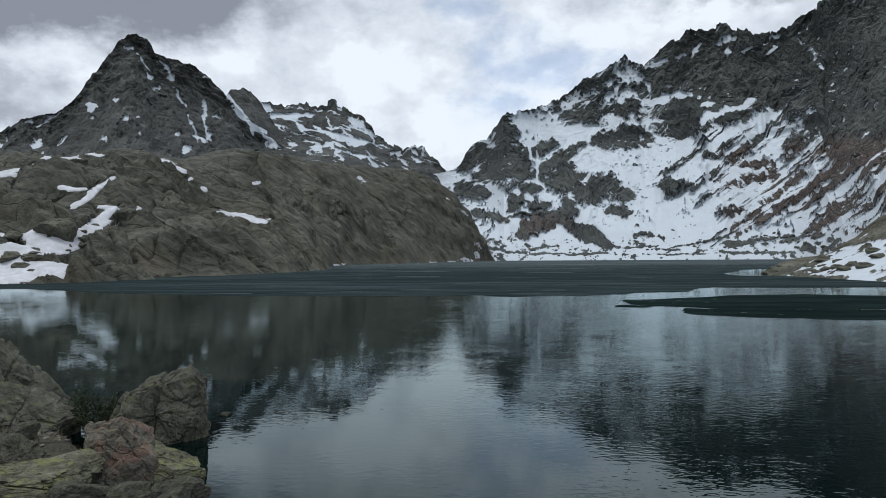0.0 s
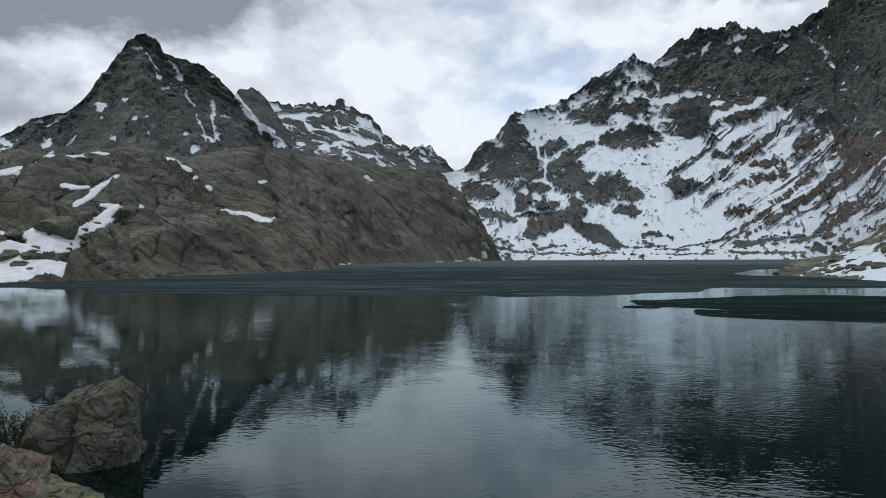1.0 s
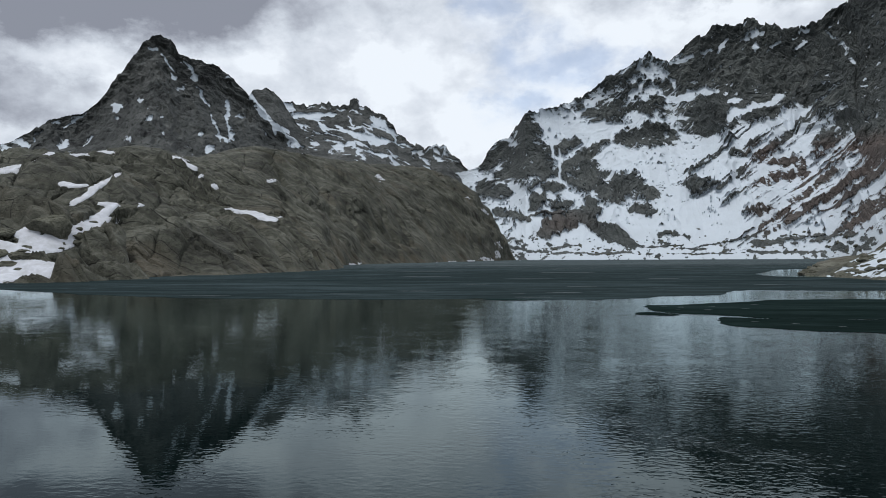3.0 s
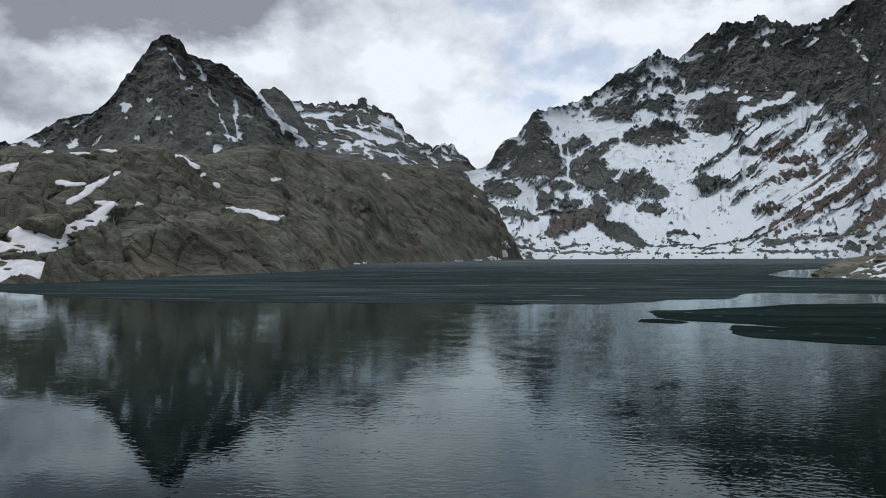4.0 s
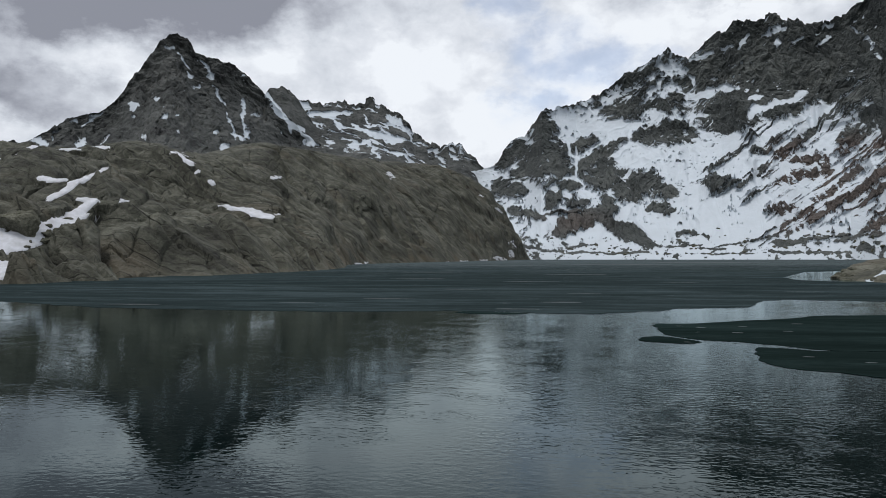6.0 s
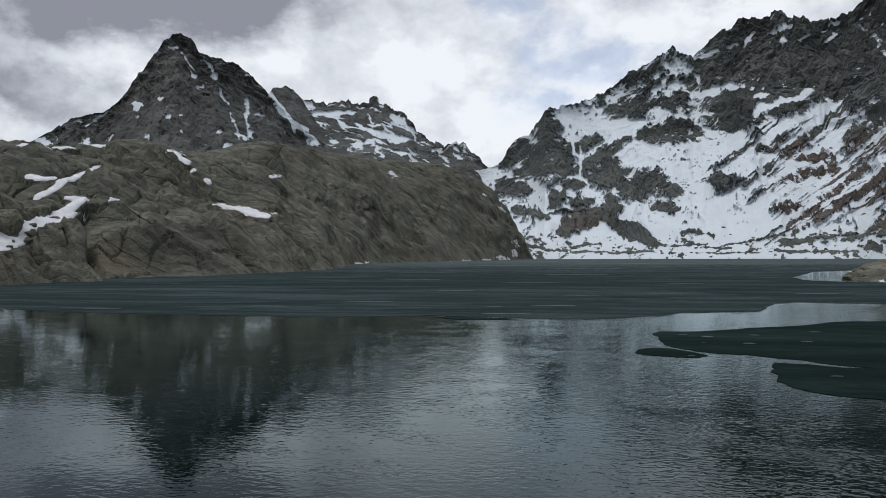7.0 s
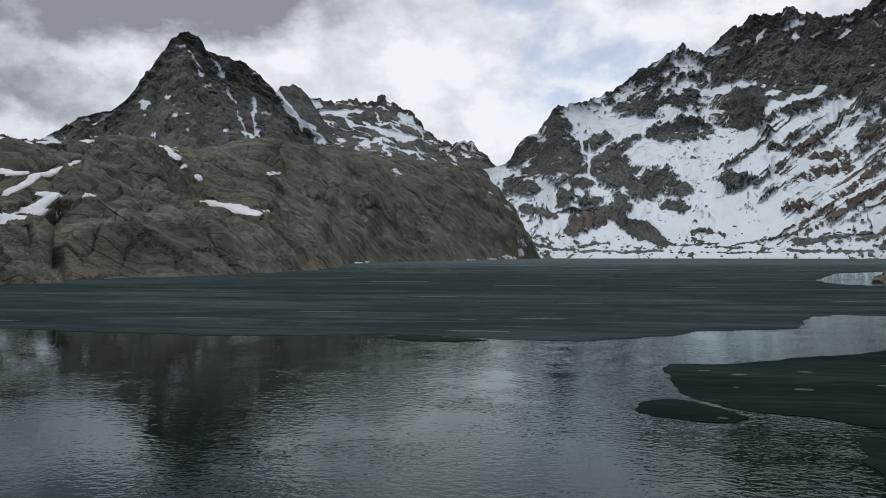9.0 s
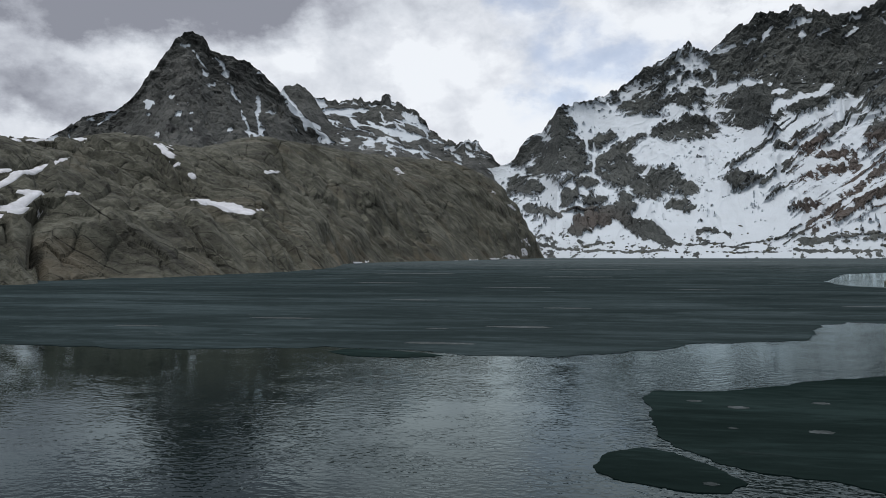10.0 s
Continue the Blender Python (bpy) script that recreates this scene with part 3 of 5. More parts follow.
# ---------------------------------------------------------------- the mountains
def cirque_field(b, e, t, u, v, rel):
    n1 = fbm(u / 60, v / 60, 6, 21, 0.6)
    n2 = fbm((u + 0.8 * v) / 9, (v - 0.8 * u) / 45, 4, 22, 0.6)
    nx, ny = fbm(u / 30, v / 30, 6, 23, 0.65), fbm(u / 30, v / 30, 6, 24, 0.65)
    wb, we = b + nx * 0.24, e + ny * 0.20
    sb, se = b + nx * 0.12, e + ny * 0.12
    foot_b, foot_e = np.array(WALL_FOOT).T
    wall = (we - np.interp(wb, foot_b, foot_e)) / 0.9
    mixed = smooth(0.5, 3, b) * smooth(15.0, 11.5, b)          # the broken slopes under the western crest hold snow
    rock = np.minimum(wall, 0.42 + 0.40 * smooth(13, 17, b)) - mixed * (0.45 + 0.6 * n1) + rel * (0.6 + 0.7 * mixed) + 0.22 * n2
    rock = np.where(wall > -0.5, rock, -1.0)
    inner = np.maximum(blobs(wb, we, WALL_SNOW_a + WALL_SNOW_b), -0.9)
    rock = np.minimum(rock, -inner * 1.0 + 0.5 * rel + 0.3 * n2)
    lower = np.maximum(blobs(wb, we, CIRQUE_ROCK_a + CIRQUE_ROCK_b), blobs(sb, se, CIRQUE_STREAK_a + CIRQUE_STREAK_b) * 0.8 - 0.34)
    flecks = 0.5 * smooth(0.15, 0.7, fbm((u + v) / 13, (v - u) / 26, 5, 28, 0.6))
    chips = fbm((u + 0.4 * v) / 18, (v - 0.4 * u) / 8, 5, 35, 0.65)
    rock = np.maximum(rock, np.minimum(lower * 1.1, 0.6) + 0.4 * rel + 0.2 * n2 + 0.38 * chips - 0.07 - flecks)
    # scree runs down from the eastern wall in parallel streaks
    cross, down = e * 0.82 - b * 0.57, e * 0.57 + b * 0.82
    runs = 0.75 * fbm(cross / 0.42 + 0.15 * nx, down / 7.0, 4, 27, 0.6) + 0.45 * fbm(cross / 0.13, down / 2.6, 4, 36, 0.6) - 0.57 + 0.55 * smooth(19, 25, b) + 0.2 * n1 + 0.2 * rel
    fan = smooth(15.5, 18.0, b - 0.35 * (e - 6)) * smooth(0.9, 2.0, e)
    rock = np.maximum(rock, (runs - 0.35 * smooth(3.4, 1.6, e)) * fan - 0.4 * (1 - fan))
    # moraine lines near the shore, blocks strewn over the snow
    low = blobs(sb, se, MORAINE) * 0.9 - 0.38 + 0.5 * n1 + 0.8 * rel + 0.5 * n2
    rock = np.maximum(rock, np.where(e < 2.5, low, -1))
    band = smooth(1.9, 0.9, e)
    strew = fbm(u / 9, v / 4.0, 4, 26, 0.65) - 0.90 + 0.30 * n1 + 0.34 * band
    strew = strew + 0.42 * smooth(18, 23, b) * smooth(5.0, 3.4, e) + 0.35 * smooth(7, 1, b) * smooth(5.5, 3.5, e) + 0.16 * bell(b, 10.5, 2) * bell(e, 3.6, 1.2)
    rock = np.maximum(rock, strew)
    # ledges and gullies of the wall hold thin lines of snow
    lines = np.maximum(fbm((0.75 * u + 0.65 * v) / 55, (0.75 * v - 0.65 * u) / 6, 4, 29, 0.6), fbm((u - 0.2 * v) / 5, (v + 0.2 * u) / 45, 4, 30, 0.6) - 0.05)
    rock = np.where(wall > -0.3, np.minimum(rock, 0.76 - 1.25 * lines + 0.3 * rel + 0.8 * smooth(12.5, 16.5, b) - 0.4 * n1), rock)
    # small patches of snow caught on the wall
    dots = fbm((u + 0.6 * v) / 15, (v - 0.6 * u) / 9, 4, 37, 0.55)
    rock = np.where(wall > 0.2, np.minimum(rock, 0.95 - 1.25 * dots), rock)
    couloir = blobs(b + 0.12 * nx, e, [(3.0, 8.9, 0.16, 1.3, 0), (3.55, 7.4, 0.16, 1.3, 0), (2.4, 10.1, 1.0, 0.2, -50)])
    rock = np.minimum(rock, -couloir * 1.5 + 0.1)
    scree = smooth(17.0, 18.5, b) * smooth(8.6, 7.2, e) * smooth(1.0, 2.0, e) * (0.75 + 0.25 * n1)
    scree = np.maximum(scree, 0.6 * smooth(0.9, 2.2, e) * smooth(3.6, 2.4, e) * bell(b, 3.5, 2.2))
    return -rock, np.clip(scree, 0, 1)


CIRQUE_CREST = [
    (-9, 2100, 6.0), (-4.6, 2050, 6.9), (-3.5, 2000, 7.4), (-2.8, 2000, 7.9), (-1.8, 1980, 9.3), (-1.1, 1960, 9.8), (-0.6, 1900, 9.7),
    (0.8, 1700, 11.7), (3.6, 1760, 11.8), (5.2, 1720, 12.7), (7.8, 1680, 14.1), (9.4, 1640, 14.7), (10.7, 1617, 15.4), (12.2, 1590, 14.8),
    (13.3, 1560, 15.6), (14.6, 1520, 16.1), (15.5, 1500, 17.1), (17.0, 1480, 17.0), (17.8, 1470, 17.3), (19.0, 1450, 16.8), (20.6, 1430, 16.1),
    (22.9, 1380, 16.4), (23.7, 1360, 16.8), (25.5, 1310, 17.7), (28.9, 1220, 18.9), (34, 1080, 20.5), (42, 950, 21),
]
CIRQUE_FOOT = [(-9, 800, 4), (-1, 740, -1), (5, 728, -1), (15, 722, -1), (23, 720, -1), (25, 640, -1), (28, 480, -1), (33, 360, -1), (42, 300, -1)]
CIRQUE = mountain("mountain_cirque", CIRQUE_CREST, CIRQUE_FOOT, -9, 42, 1120, 500, 1.75, MAT_RIGHT, cirque_field,
         "steep dark rock cirque with large spring snowfields above the lake", 1.0, 1.0, 3)


def peak_field(b, e, t, u, v, rel):
    nx, ny = fbm(u / 25, v / 25, 6, 33, 0.65), fbm(u / 25, v / 25, 6, 34, 0.65)
    n1 = fbm(u / 30, v / 60, 4, 31)
    s = blobs(b + nx * 0.28, e + ny * 0.24, PEAK_SNOW_a + PEAK_SNOW_b) * 1.0 + 0.2 * n1 - 0.7 * rel - 0.2
    rough = 0.9 * n1 - 0.5 * rel - 0.75 + 0.35 * smooth(-31, -36, b) + 0.3 * smooth(-22, -19, b)
    return np.maximum(s, rough), b * 0


PEAK_CREST = [
    (-56, 1900, 4.5), (-46, 1900, 6.2), (-41, 1920, 7.3), (-37.3, 1940, 8.7), (-35.8, 1950, 10.0), (-33.9, 1950, 10.6), (-32.8, 1950, 11.6), (-31.1, 1950, 14.0),
    (-29.9, 1950, 15.9), (-29.2, 1950, 16.6), (-28.5, 1950, 16.75), (-27.8, 1950, 16.4), (-27.2, 1950, 15.5), (-25.7, 1960, 15.3), (-24.7, 1970, 14.9),
    (-23.4, 1990, 14.1), (-21.9, 2010, 12.8), (-20.6, 2030, 11.4), (-18.9, 2030, 9.9), (-16.6, 2040, 8.4), (-14.8, 2040, 7.2), (-12, 2040, 5.0),
]
PEAK_FOOT = [(-56, 500, 10), (-35, 560, 15), (-20, 800, 15), (-12, 900, 5)]
mountain("mountain_horn", PEAK_CREST, PEAK_FOOT, -56, -12, 640, 300, 1.7, MAT_FAR, peak_field,
         "dark pointed rock peak with thin snow gullies", 1.15, 0.6, 5)

SECOND_CREST = [(-25, 2250, 9.0), (-22.4, 2250, 12.2), (-21.5, 2250, 13.3), (-20.6, 2250, 13.55), (-20.0, 2250, 13.2), (-19.4, 2250, 12.5), (-18.6, 2250, 11.3), (-17.5, 2250, 10.0), (-15, 2250, 7.5)]
mountain("mountain_shoulder", SECOND_CREST, [(-25, 1500, 100), (-15, 1500, 100)], -25, -15, 160, 120, 1.4, MAT_FAR,
         lambda b, e, t, u, v, rel: (blobs(b, e, PEAK_SNOW_b) + 0.2 * fbm(u / 20, v / 20, 4, 41), b * 0),
         "small dark rock shoulder behind the horn", 0.6, 0.6, 7, 0.15)


def far_field(b, e, t, u, v, rel):
    nx, ny = fbm(u / 25, v / 25, 6, 53, 0.65), fbm(u / 25, v / 25, 6, 54, 0.65)
    s = blobs(b + nx * 0.26, e + ny * 0.22, FAR_SNOW_a + FAR_SNOW_b) * 1.1
    grain = fbm((u + v) / 18, (v - u) / 45, 5, 51) - 0.55 + 0.25 * smooth(12.0, 10.5, e) * smooth(8.0, 9.5, e)
    return np.maximum(s + 0.2 * nx - 0.4 * rel, grain - 0.35 * rel), b * 0


FAR_CREST = [
    (-24, 2500, 11.0), (-19.5, 2500, 12.6), (-18.0, 2500, 12.4), (-16.8, 2520, 12.6), (-15.5, 2540, 12.4), (-13.9, 2560, 12.75), (-12.9, 2560, 12.6), (-12.0, 2560, 12.0),
    (-10.6, 2560, 11.3), (-9.9, 2550, 10.2), (-8.3, 2500, 9.2), (-7.2, 2300, 8.95), (-6.3, 2250, 9.0), (-5.2, 2220, 8.2), (-4.4, 2200, 7.4), (-3.6, 2200, 6.6), (-1, 2200, 5),
]
mountain("mountain_far", FAR_CREST, [(-24, 1100, 60), (-10, 1000, 60), (-1, 1000, 40)], -24, -1, 420, 200, 1.5, MAT_FAR, far_field,
         "far jagged rock ridge streaked with snow", 0.9, 2.0, 11, 0.2)


# ---------------------------------------------------------------- the whaleback ridge by the lake
RIDGE_FOOT = [(-140, 10), (-100, 60), (-84, 100), (-72, 118), (-66, 150), (-60, 204), (-66, 260), (-86, 340), (-78, 410), (-62, 470), (-44, 550), (-28, 620), (-19, 660), (-14, 690), (-8, 716), (-2, 726)]
RIDGE_CREST = [(-230, 60, 20), (-190, 110, 18), (-170, 160, 24), (-166, 205, 33), (-175, 250, 42), (-186, 310, 54), (-187, 370, 60), (-178, 448, 76), (-160, 540, 83), (-148, 625, 91),
               (-128, 675, 95), (-101, 705, 95), (-69, 735, 84), (-46, 750, 68), (-28, 756, 42), (-10, 752, 6)]


def along(points, k):
    p = np.array(points, float)
    i = np.arange(len(p))
    # smooth interpolation through the control points
    m = np.gradient(p, axis=0)
    k = np.clip(k, 0, len(p) - 1.0001)
    j = np.floor(k).astype(int)
    f = (k - j)[..., None]
    a, b, ma, mb = p[j], p[j + 1], m[j], m[j + 1]
    return (2 * f ** 3 - 3 * f ** 2 + 1) * a + (f ** 3 - 2 * f ** 2 + f) * ma + (-2 * f ** 3 + 3 * f ** 2) * b + (f ** 3 - f ** 2) * mb


def ridge_base(k, s):
    """The ridge without its fractures: k runs along it from control point to control point, s from the water (0) over the crest (1) and down behind (2)."""
    foot, crest = along(RIDGE_FOOT, k), along(RIDGE_CREST, k)
    q = np.clip(s, 0, 1)
    w = np.maximum(s - 1, 0)
    xy = foot + (crest[..., :2] - foot) * q[..., None]
    out = crest[..., :2] - foot
    out = out / np.maximum(np.linalg.norm(out, axis=-1, keepdims=True), 1)
    xy = xy + out * (w * 160)[..., None]
    z = -1.5 + (crest[..., 2] + 1.5) * (1 - (1 - q) ** 1.75) - w ** 1.5 * (crest[..., 2] + 12)
    return np.concatenate([xy, z[..., None]], -1), out


def ridge_hump(p, s):
    a, z = p[..., 1] + 0.3 * p[..., 0], p[..., 2]
    near = smooth(360, 250, p[..., 1])
    domes = np.abs(fbm(a / 26, z / 13, 2, 72)) * 4.5 - 1.4          # ice-worn domes at the near end
    return (fbm(a / 38, z / 20, 3, 61) * 4.0 + fbm(a / 14, z / 9, 2, 60) * 1.0 - domes * near) * smooth(0.0, 0.2, s) * (1 - 0.8 * smooth(0.7, 1.0, s))


RIDGE_DIP = 1.72


def ridge_relief(p, up, s):
    """Slabs that lie down the face, cut by joints into blocks; in metres, outwards. up: metres up the face from the water."""
    a, t = p[..., 1] + 0.3 * p[..., 0], up
    wx, wz = fbm(a / 60, t / 60, 2, 62), fbm(a / 60, t / 60, 2, 69)
    l = a * math.cos(RIDGE_DIP) - t * math.sin(RIDGE_DIP) + wx * 6
    w = a * math.sin(RIDGE_DIP) + t * math.cos(RIDGE_DIP) + wz * 8
    out = 0.0
    # slabs and blocks of several sizes: flat faces, each set back, proud or tilted against the next, with sharp joints between
    far = smooth(230, 330, p[..., 1])          # the far flank is cut by straight joints, the near end by blocks
    for size, thick, amp, patchy, seed in ((70, 30, 4.6, 0.0, 63), (32, 14, 2.3, 0.25, 64), (13, 6.0, 1.0, 0.5, 65), (5.4, 2.7, 0.35, 0.5, 66)):
        lw = fbm(a / (size * 0.5), t / (size * 0.5), 3, seed + 20, 0.5)
        r, tx, ty, gap = cells(l / size + 0.10 * lw, w / thick + 0.14 * lw, seed)
        lean, roll = np.modf(r * 37.7 + 40)[0] - 0.25, np.modf(r * 91.3 + 95)[0] - 0.5
        some = 1 - patchy + patchy * smooth(-0.25, 0.35, fbm(a / (size * 1.8), t / (size * 1.8), 3, seed + 40))
        out = out + amp * some * (1 - 0.5 * far) * (0.42 * r + 0.95 * lean * ty + 0.7 * roll * tx - 0.30 * smooth(1.1 / thick + 0.03, 0.0, gap) + 0.35 * np.sqrt(smooth(0.0, 0.30, gap)) - 0.3)
    # sheets of rock overlap like tiles along straight joints that run down the face
    for space, amp, seed, fade in ((19, 2.9, 74, 0.0), (8.0, 1.4, 75, 0.5), (3.4, 0.6, 76, 1.0)):
        run = w / space + 0.9 * fbm(l / (space * 4), w / (space * 2.5), 4, seed)
        f = run - np.floor(run)
        some = 0.05 + 0.95 * smooth(-0.2, 0.4, fbm(l / (space * 3.0), w / (space * 2), 3, seed + 10))
        out = out + amp * some * (1.0 - fade * far) * np.where(f < 0.88, 0.5 - f / 0.88, (f - 0.88) / 0.12 - 0.5)
    out = out + fbm(a / 2.2, t / 2.2, 4, 67, 0.6) * 0.16
    calm = 1 - 0.6 * smooth(0.7, 1.0, s)
    return out * calm * (0.35 + 0.65 * smooth(0.0, 0.05, s)) * (1 - 0.25 * smooth(330, 560, p[..., 1]))


SNOW_STRIP = [
    (-20.75, 3.40, 2.21, 0.25, -12),
]
SNOW_DOT = [
    (-19.69, 6.14, 0.41, 0.16, -5),
]
SNOW_GULLY = [
    (-25.84, 7.28, 1.10, 0.23, -30), (-24.59, 6.32, 0.28, 0.12, -25), (-23.58, 5.55, 0.32, 0.14, -30),
]
SNOW_LIP = [
    (-34.30, 7.45, 1.01, 0.14, 25), (-32.77, 7.84, 2.12, 0.14, -3), (-32.59, 7.52, 1.29, 0.09, 8),
]
SNOW_LEDGE = [
    (-36.59, 6.30, 1.20, 0.16, 15), (-37.67, 5.92, 1.38, 0.18, 5),
]
SNOW_PAD = [
    (-32.85, 5.32, 1.01, 0.23, 0),
]
SNOW_SHORE = [
    (-13.14, -0.59, 0.51, 0.12, 0), (-11.10, 6.54, 0.41, 0.14, -40), (-6.42, -0.45, 0.28, 0.07, 0), (-5.24, -0.41, 0.37, 0.08, 0),
    (-3.67, -0.33, 0.41, 0.09, 0), (-2.34, -0.24, 0.55, 0.12, -15), (-1.44, 0.18, 0.41, 0.14, -45), (-1.29, 0.93, 0.37, 0.12, -50),
    (-2.50, 3.69, 0.37, 0.09, -45), (-4.01, 4.93, 0.32, 0.07, -45),
]
SNOW_TONGUE = [
    (-30.52, 5.75, 0.69, 0.18, 40), (-31.66, 4.86, 1.10, 0.32, 45), (-32.59, 4.08, 0.60, 0.23, 35), (-29.83, 3.90, 1.57, 0.23, -2),
    (-30.72, 3.33, 1.29, 0.37, 40), (-31.66, 2.34, 1.66, 0.32, 22), (-33.50, 1.49, 2.76, 0.51, 17), (-35.28, 1.60, 0.74, 0.83, 0),
    (-36.32, 0.46, 4.14, 0.78, 10), (-36.99, -0.74, 3.91, 0.69, 0), (-36.99, -1.37, 3.68, 0.41, 0), (-37.00, 1.86, 1.84, 0.23, 0),
    (-38.64, -0.32, 2.76, 1.84, 0),
]


RIDGE_K = np.r_[np.linspace(0, 1.5, 50)[:-1], np.linspace(1.5, 6, 1000)[:-1], np.linspace(6, 11, 520)[:-1], np.linspace(11, len(RIDGE_FOOT) - 1, 150)]
RIDGE_S = np.r_[np.linspace(0, 1, 350) ** 0.9, 1 + np.linspace(0, 1, 16)[1:]]
K, S = np.meshgrid(RIDGE_K, RIDGE_S)
ridge_tip = smooth(15.0, 13.4, K)
ridge_p, ridge_out = ridge_base(K, S)
ridge_n = np.cross(np.gradient(ridge_p, axis=1), np.gradient(ridge_p, axis=0))
ridge_n /= np.maximum(np.linalg.norm(ridge_n, axis=-1, keepdims=True), 1e-9)
ridge_up = S * np.linalg.norm(along(RIDGE_CREST, K) - np.concatenate([along(RIDGE_FOOT, K), 0 * K[..., None]], -1), axis=-1)
ridge_h, ridge_d = ridge_hump(ridge_p, S) * ridge_tip, ridge_relief(ridge_p, ridge_up, S) * ridge_tip


def lifted(p, d, s):
    """The surface moved outwards by d metres."""
    return p + ridge_n * d[..., None]


def bearing_elevation(p):
    x, y, z = p[..., 0] - STATION[0], p[..., 1] - STATION[1], p[..., 2] - STATION[2]
    return np.degrees(np.arctan2(x, y)), np.degrees(np.arctan2(z, np.hypot(x, y)))


ridge_soft = lifted(ridge_p, ridge_h, S)
RIDGE_BE = bearing_elevation(ridge_soft)
SNOW_BEDS = [SNOW_STRIP, SNOW_DOT, SNOW_LIP, SNOW_LEDGE, SNOW_PAD, SNOW_TONGUE] + [[k] for k in SNOW_GULLY + SNOW_SHORE]
snow_ragged = fbm(ridge_p[..., 1] / 5, ridge_up / 4, 6, 89, 0.75)
SNOW_F = [np.where(S <= 1.02, blobs(RIDGE_BE[0] + 0.30 * snow_ragged, RIDGE_BE[1] + 0.14 * snow_ragged, bed) + rag * snow_ragged, -1)
          for bed, rag in zip(SNOW_BEDS, [0.25, 0.3, 0.3, 0.3, 0.42, 0.26] + [0.25] * 20)]
snow_all = np.max(SNOW_F, axis=0)
ridge_d = ridge_d * (1 - 0.9 * smooth(-0.6, 0.0, snow_all))
RIDGE_XYZ = lifted(ridge_p, ridge_h + ridge_d, S)


def build_ridge():
    n = fbm(RIDGE_XYZ[..., 1] / 12, RIDGE_XYZ[..., 2] / 8, 4, 68)
    scree = np.clip(bell(RIDGE_XYZ[..., 2], 2.0, 4.0) * 0.35 * smooth(0.0, 0.5, n + 0.15) + 0.3 * smooth(0.25, 0.7, n), 0, 1)
    ob = new("rock_ridge", grid_mesh("rock_ridge", RIDGE_XYZ, MAT_RIDGE, (("snow", np.full(K.shape, -1.0)), ("scree", scree)), False))
    return tagged(ob, "grey-brown glaciated rock ridge with slanting fractures by the water", "rock ridge", kind="structure")


build_ridge()


def on_ridge(b, e):
    """The place of the ridge's face at this bearing and elevation."""
    d = (RIDGE_BE[0] - b) ** 2 + (RIDGE_BE[1] - e) ** 2
    d = np.where(S <= 1, d, 99)
    return Vector(RIDGE_XYZ[np.unravel_index(np.argmin(d), d.shape)])


def beds_apart(f):
    """The connected beds of a snow cover, each with the rest of it blanked."""
    mask = f > -0.36
    mark = np.where(mask, np.arange(1, f.size + 1).reshape(f.shape), 0)
    r, c = np.where(mask)
    box = slice(r.min(), r.max() + 1), slice(c.min(), c.max() + 1)
    m = np.pad(mark[box], 1)
    on = m > 0
    while True:
        k = m.copy()
        for dy in (-1, 0, 1):
            for dx in (-1, 0, 1):
                k = np.maximum(k, np.roll(np.roll(m, dy, 0), dx, 1))
        k = np.where(on, k, 0)
        if (k == m).all():
            break
        m = k
    mark[box] = m[1:-1, 1:-1]
    return [np.where(mark == v, f, -1) for v in np.unique(mark[mask]) if (f[mark == v] > 0.05).sum() > 8]


def snow_patch(f, label, thick=0.5):
    """A bed of old snow on the ridge: a smooth sheet that stands out of the rock where it is thick and dips under it at its rim."""
    rows, cols = np.where(f > -0.35)
    r0, r1, c0, c1 = rows.min(), rows.max() + 1, cols.min(), cols.max() + 1
    sub = slice(max(r0 - 1, 0), r1 + 1), slice(max(c0 - 1, 0), c1 + 1)
    bed = ridge_d.copy()
    for _ in range(10):
        bed[1:-1, 1:-1] = (bed[:-2, 1:-1] + bed[2:, 1:-1] + bed[1:-1, :-2] + bed[1:-1, 2:] + 2 * bed[1:-1, 1:-1]) / 6
    lift = ridge_h + bed + (smooth(-0.14, 0.06, f) * 2.2 + smooth(0.0, 0.9, f) * 0.4 - 1.75) * thick
    xyz = lifted(ridge_p, lift, S)[sub]
    keep = (f[sub] > -0.35)
    n = xyz.shape[1]
    i = np.arange(xyz.shape[0] * n).reshape(xyz.shape[:2])
    ok = keep[:-1, :-1] | keep[1:, 1:] | keep[:-1, 1:] | keep[1:, :-1]
    quads = np.stack([i[:-1, :-1], i[:-1, 1:], i[1:, 1:], i[1:, :-1]], -1)[ok]
    used, inv = np.unique(quads, return_inverse=True)
    me = bpy.data.meshes.new("snow_patch")
    me.from_pydata(xyz.reshape(-1, 3)[used].tolist(), [], inv.reshape(-1, 4).tolist())
    me.polygons.foreach_set("use_smooth", np.ones(len(me.polygons), bool))
    me.materials.append(MAT_SNOW)
    return tagged(new("snow_patch", me), label, "snow patch", group="snow patches on the ridge")


SNOW_WORDS = ["long thin strip of old snow on a rock ledge", "small spot of snow beside a dark hollow", "curved snow bank along the top of the ridge",
              "flat snow strip on an upper ledge", "small flat snow pad between rock humps", "branched snow tongue running down a gully to the lake"]
SNOW_WORDS += ["snow lying in a steep rock gully"] * len(SNOW_GULLY) + ["remnant of snow at the foot of the ridge"] * len(SNOW_SHORE)
for bed, words in zip(SNOW_F, SNOW_WORDS):
    for one in beds_apart(bed):
        snow_patch(one, words, 0.45)


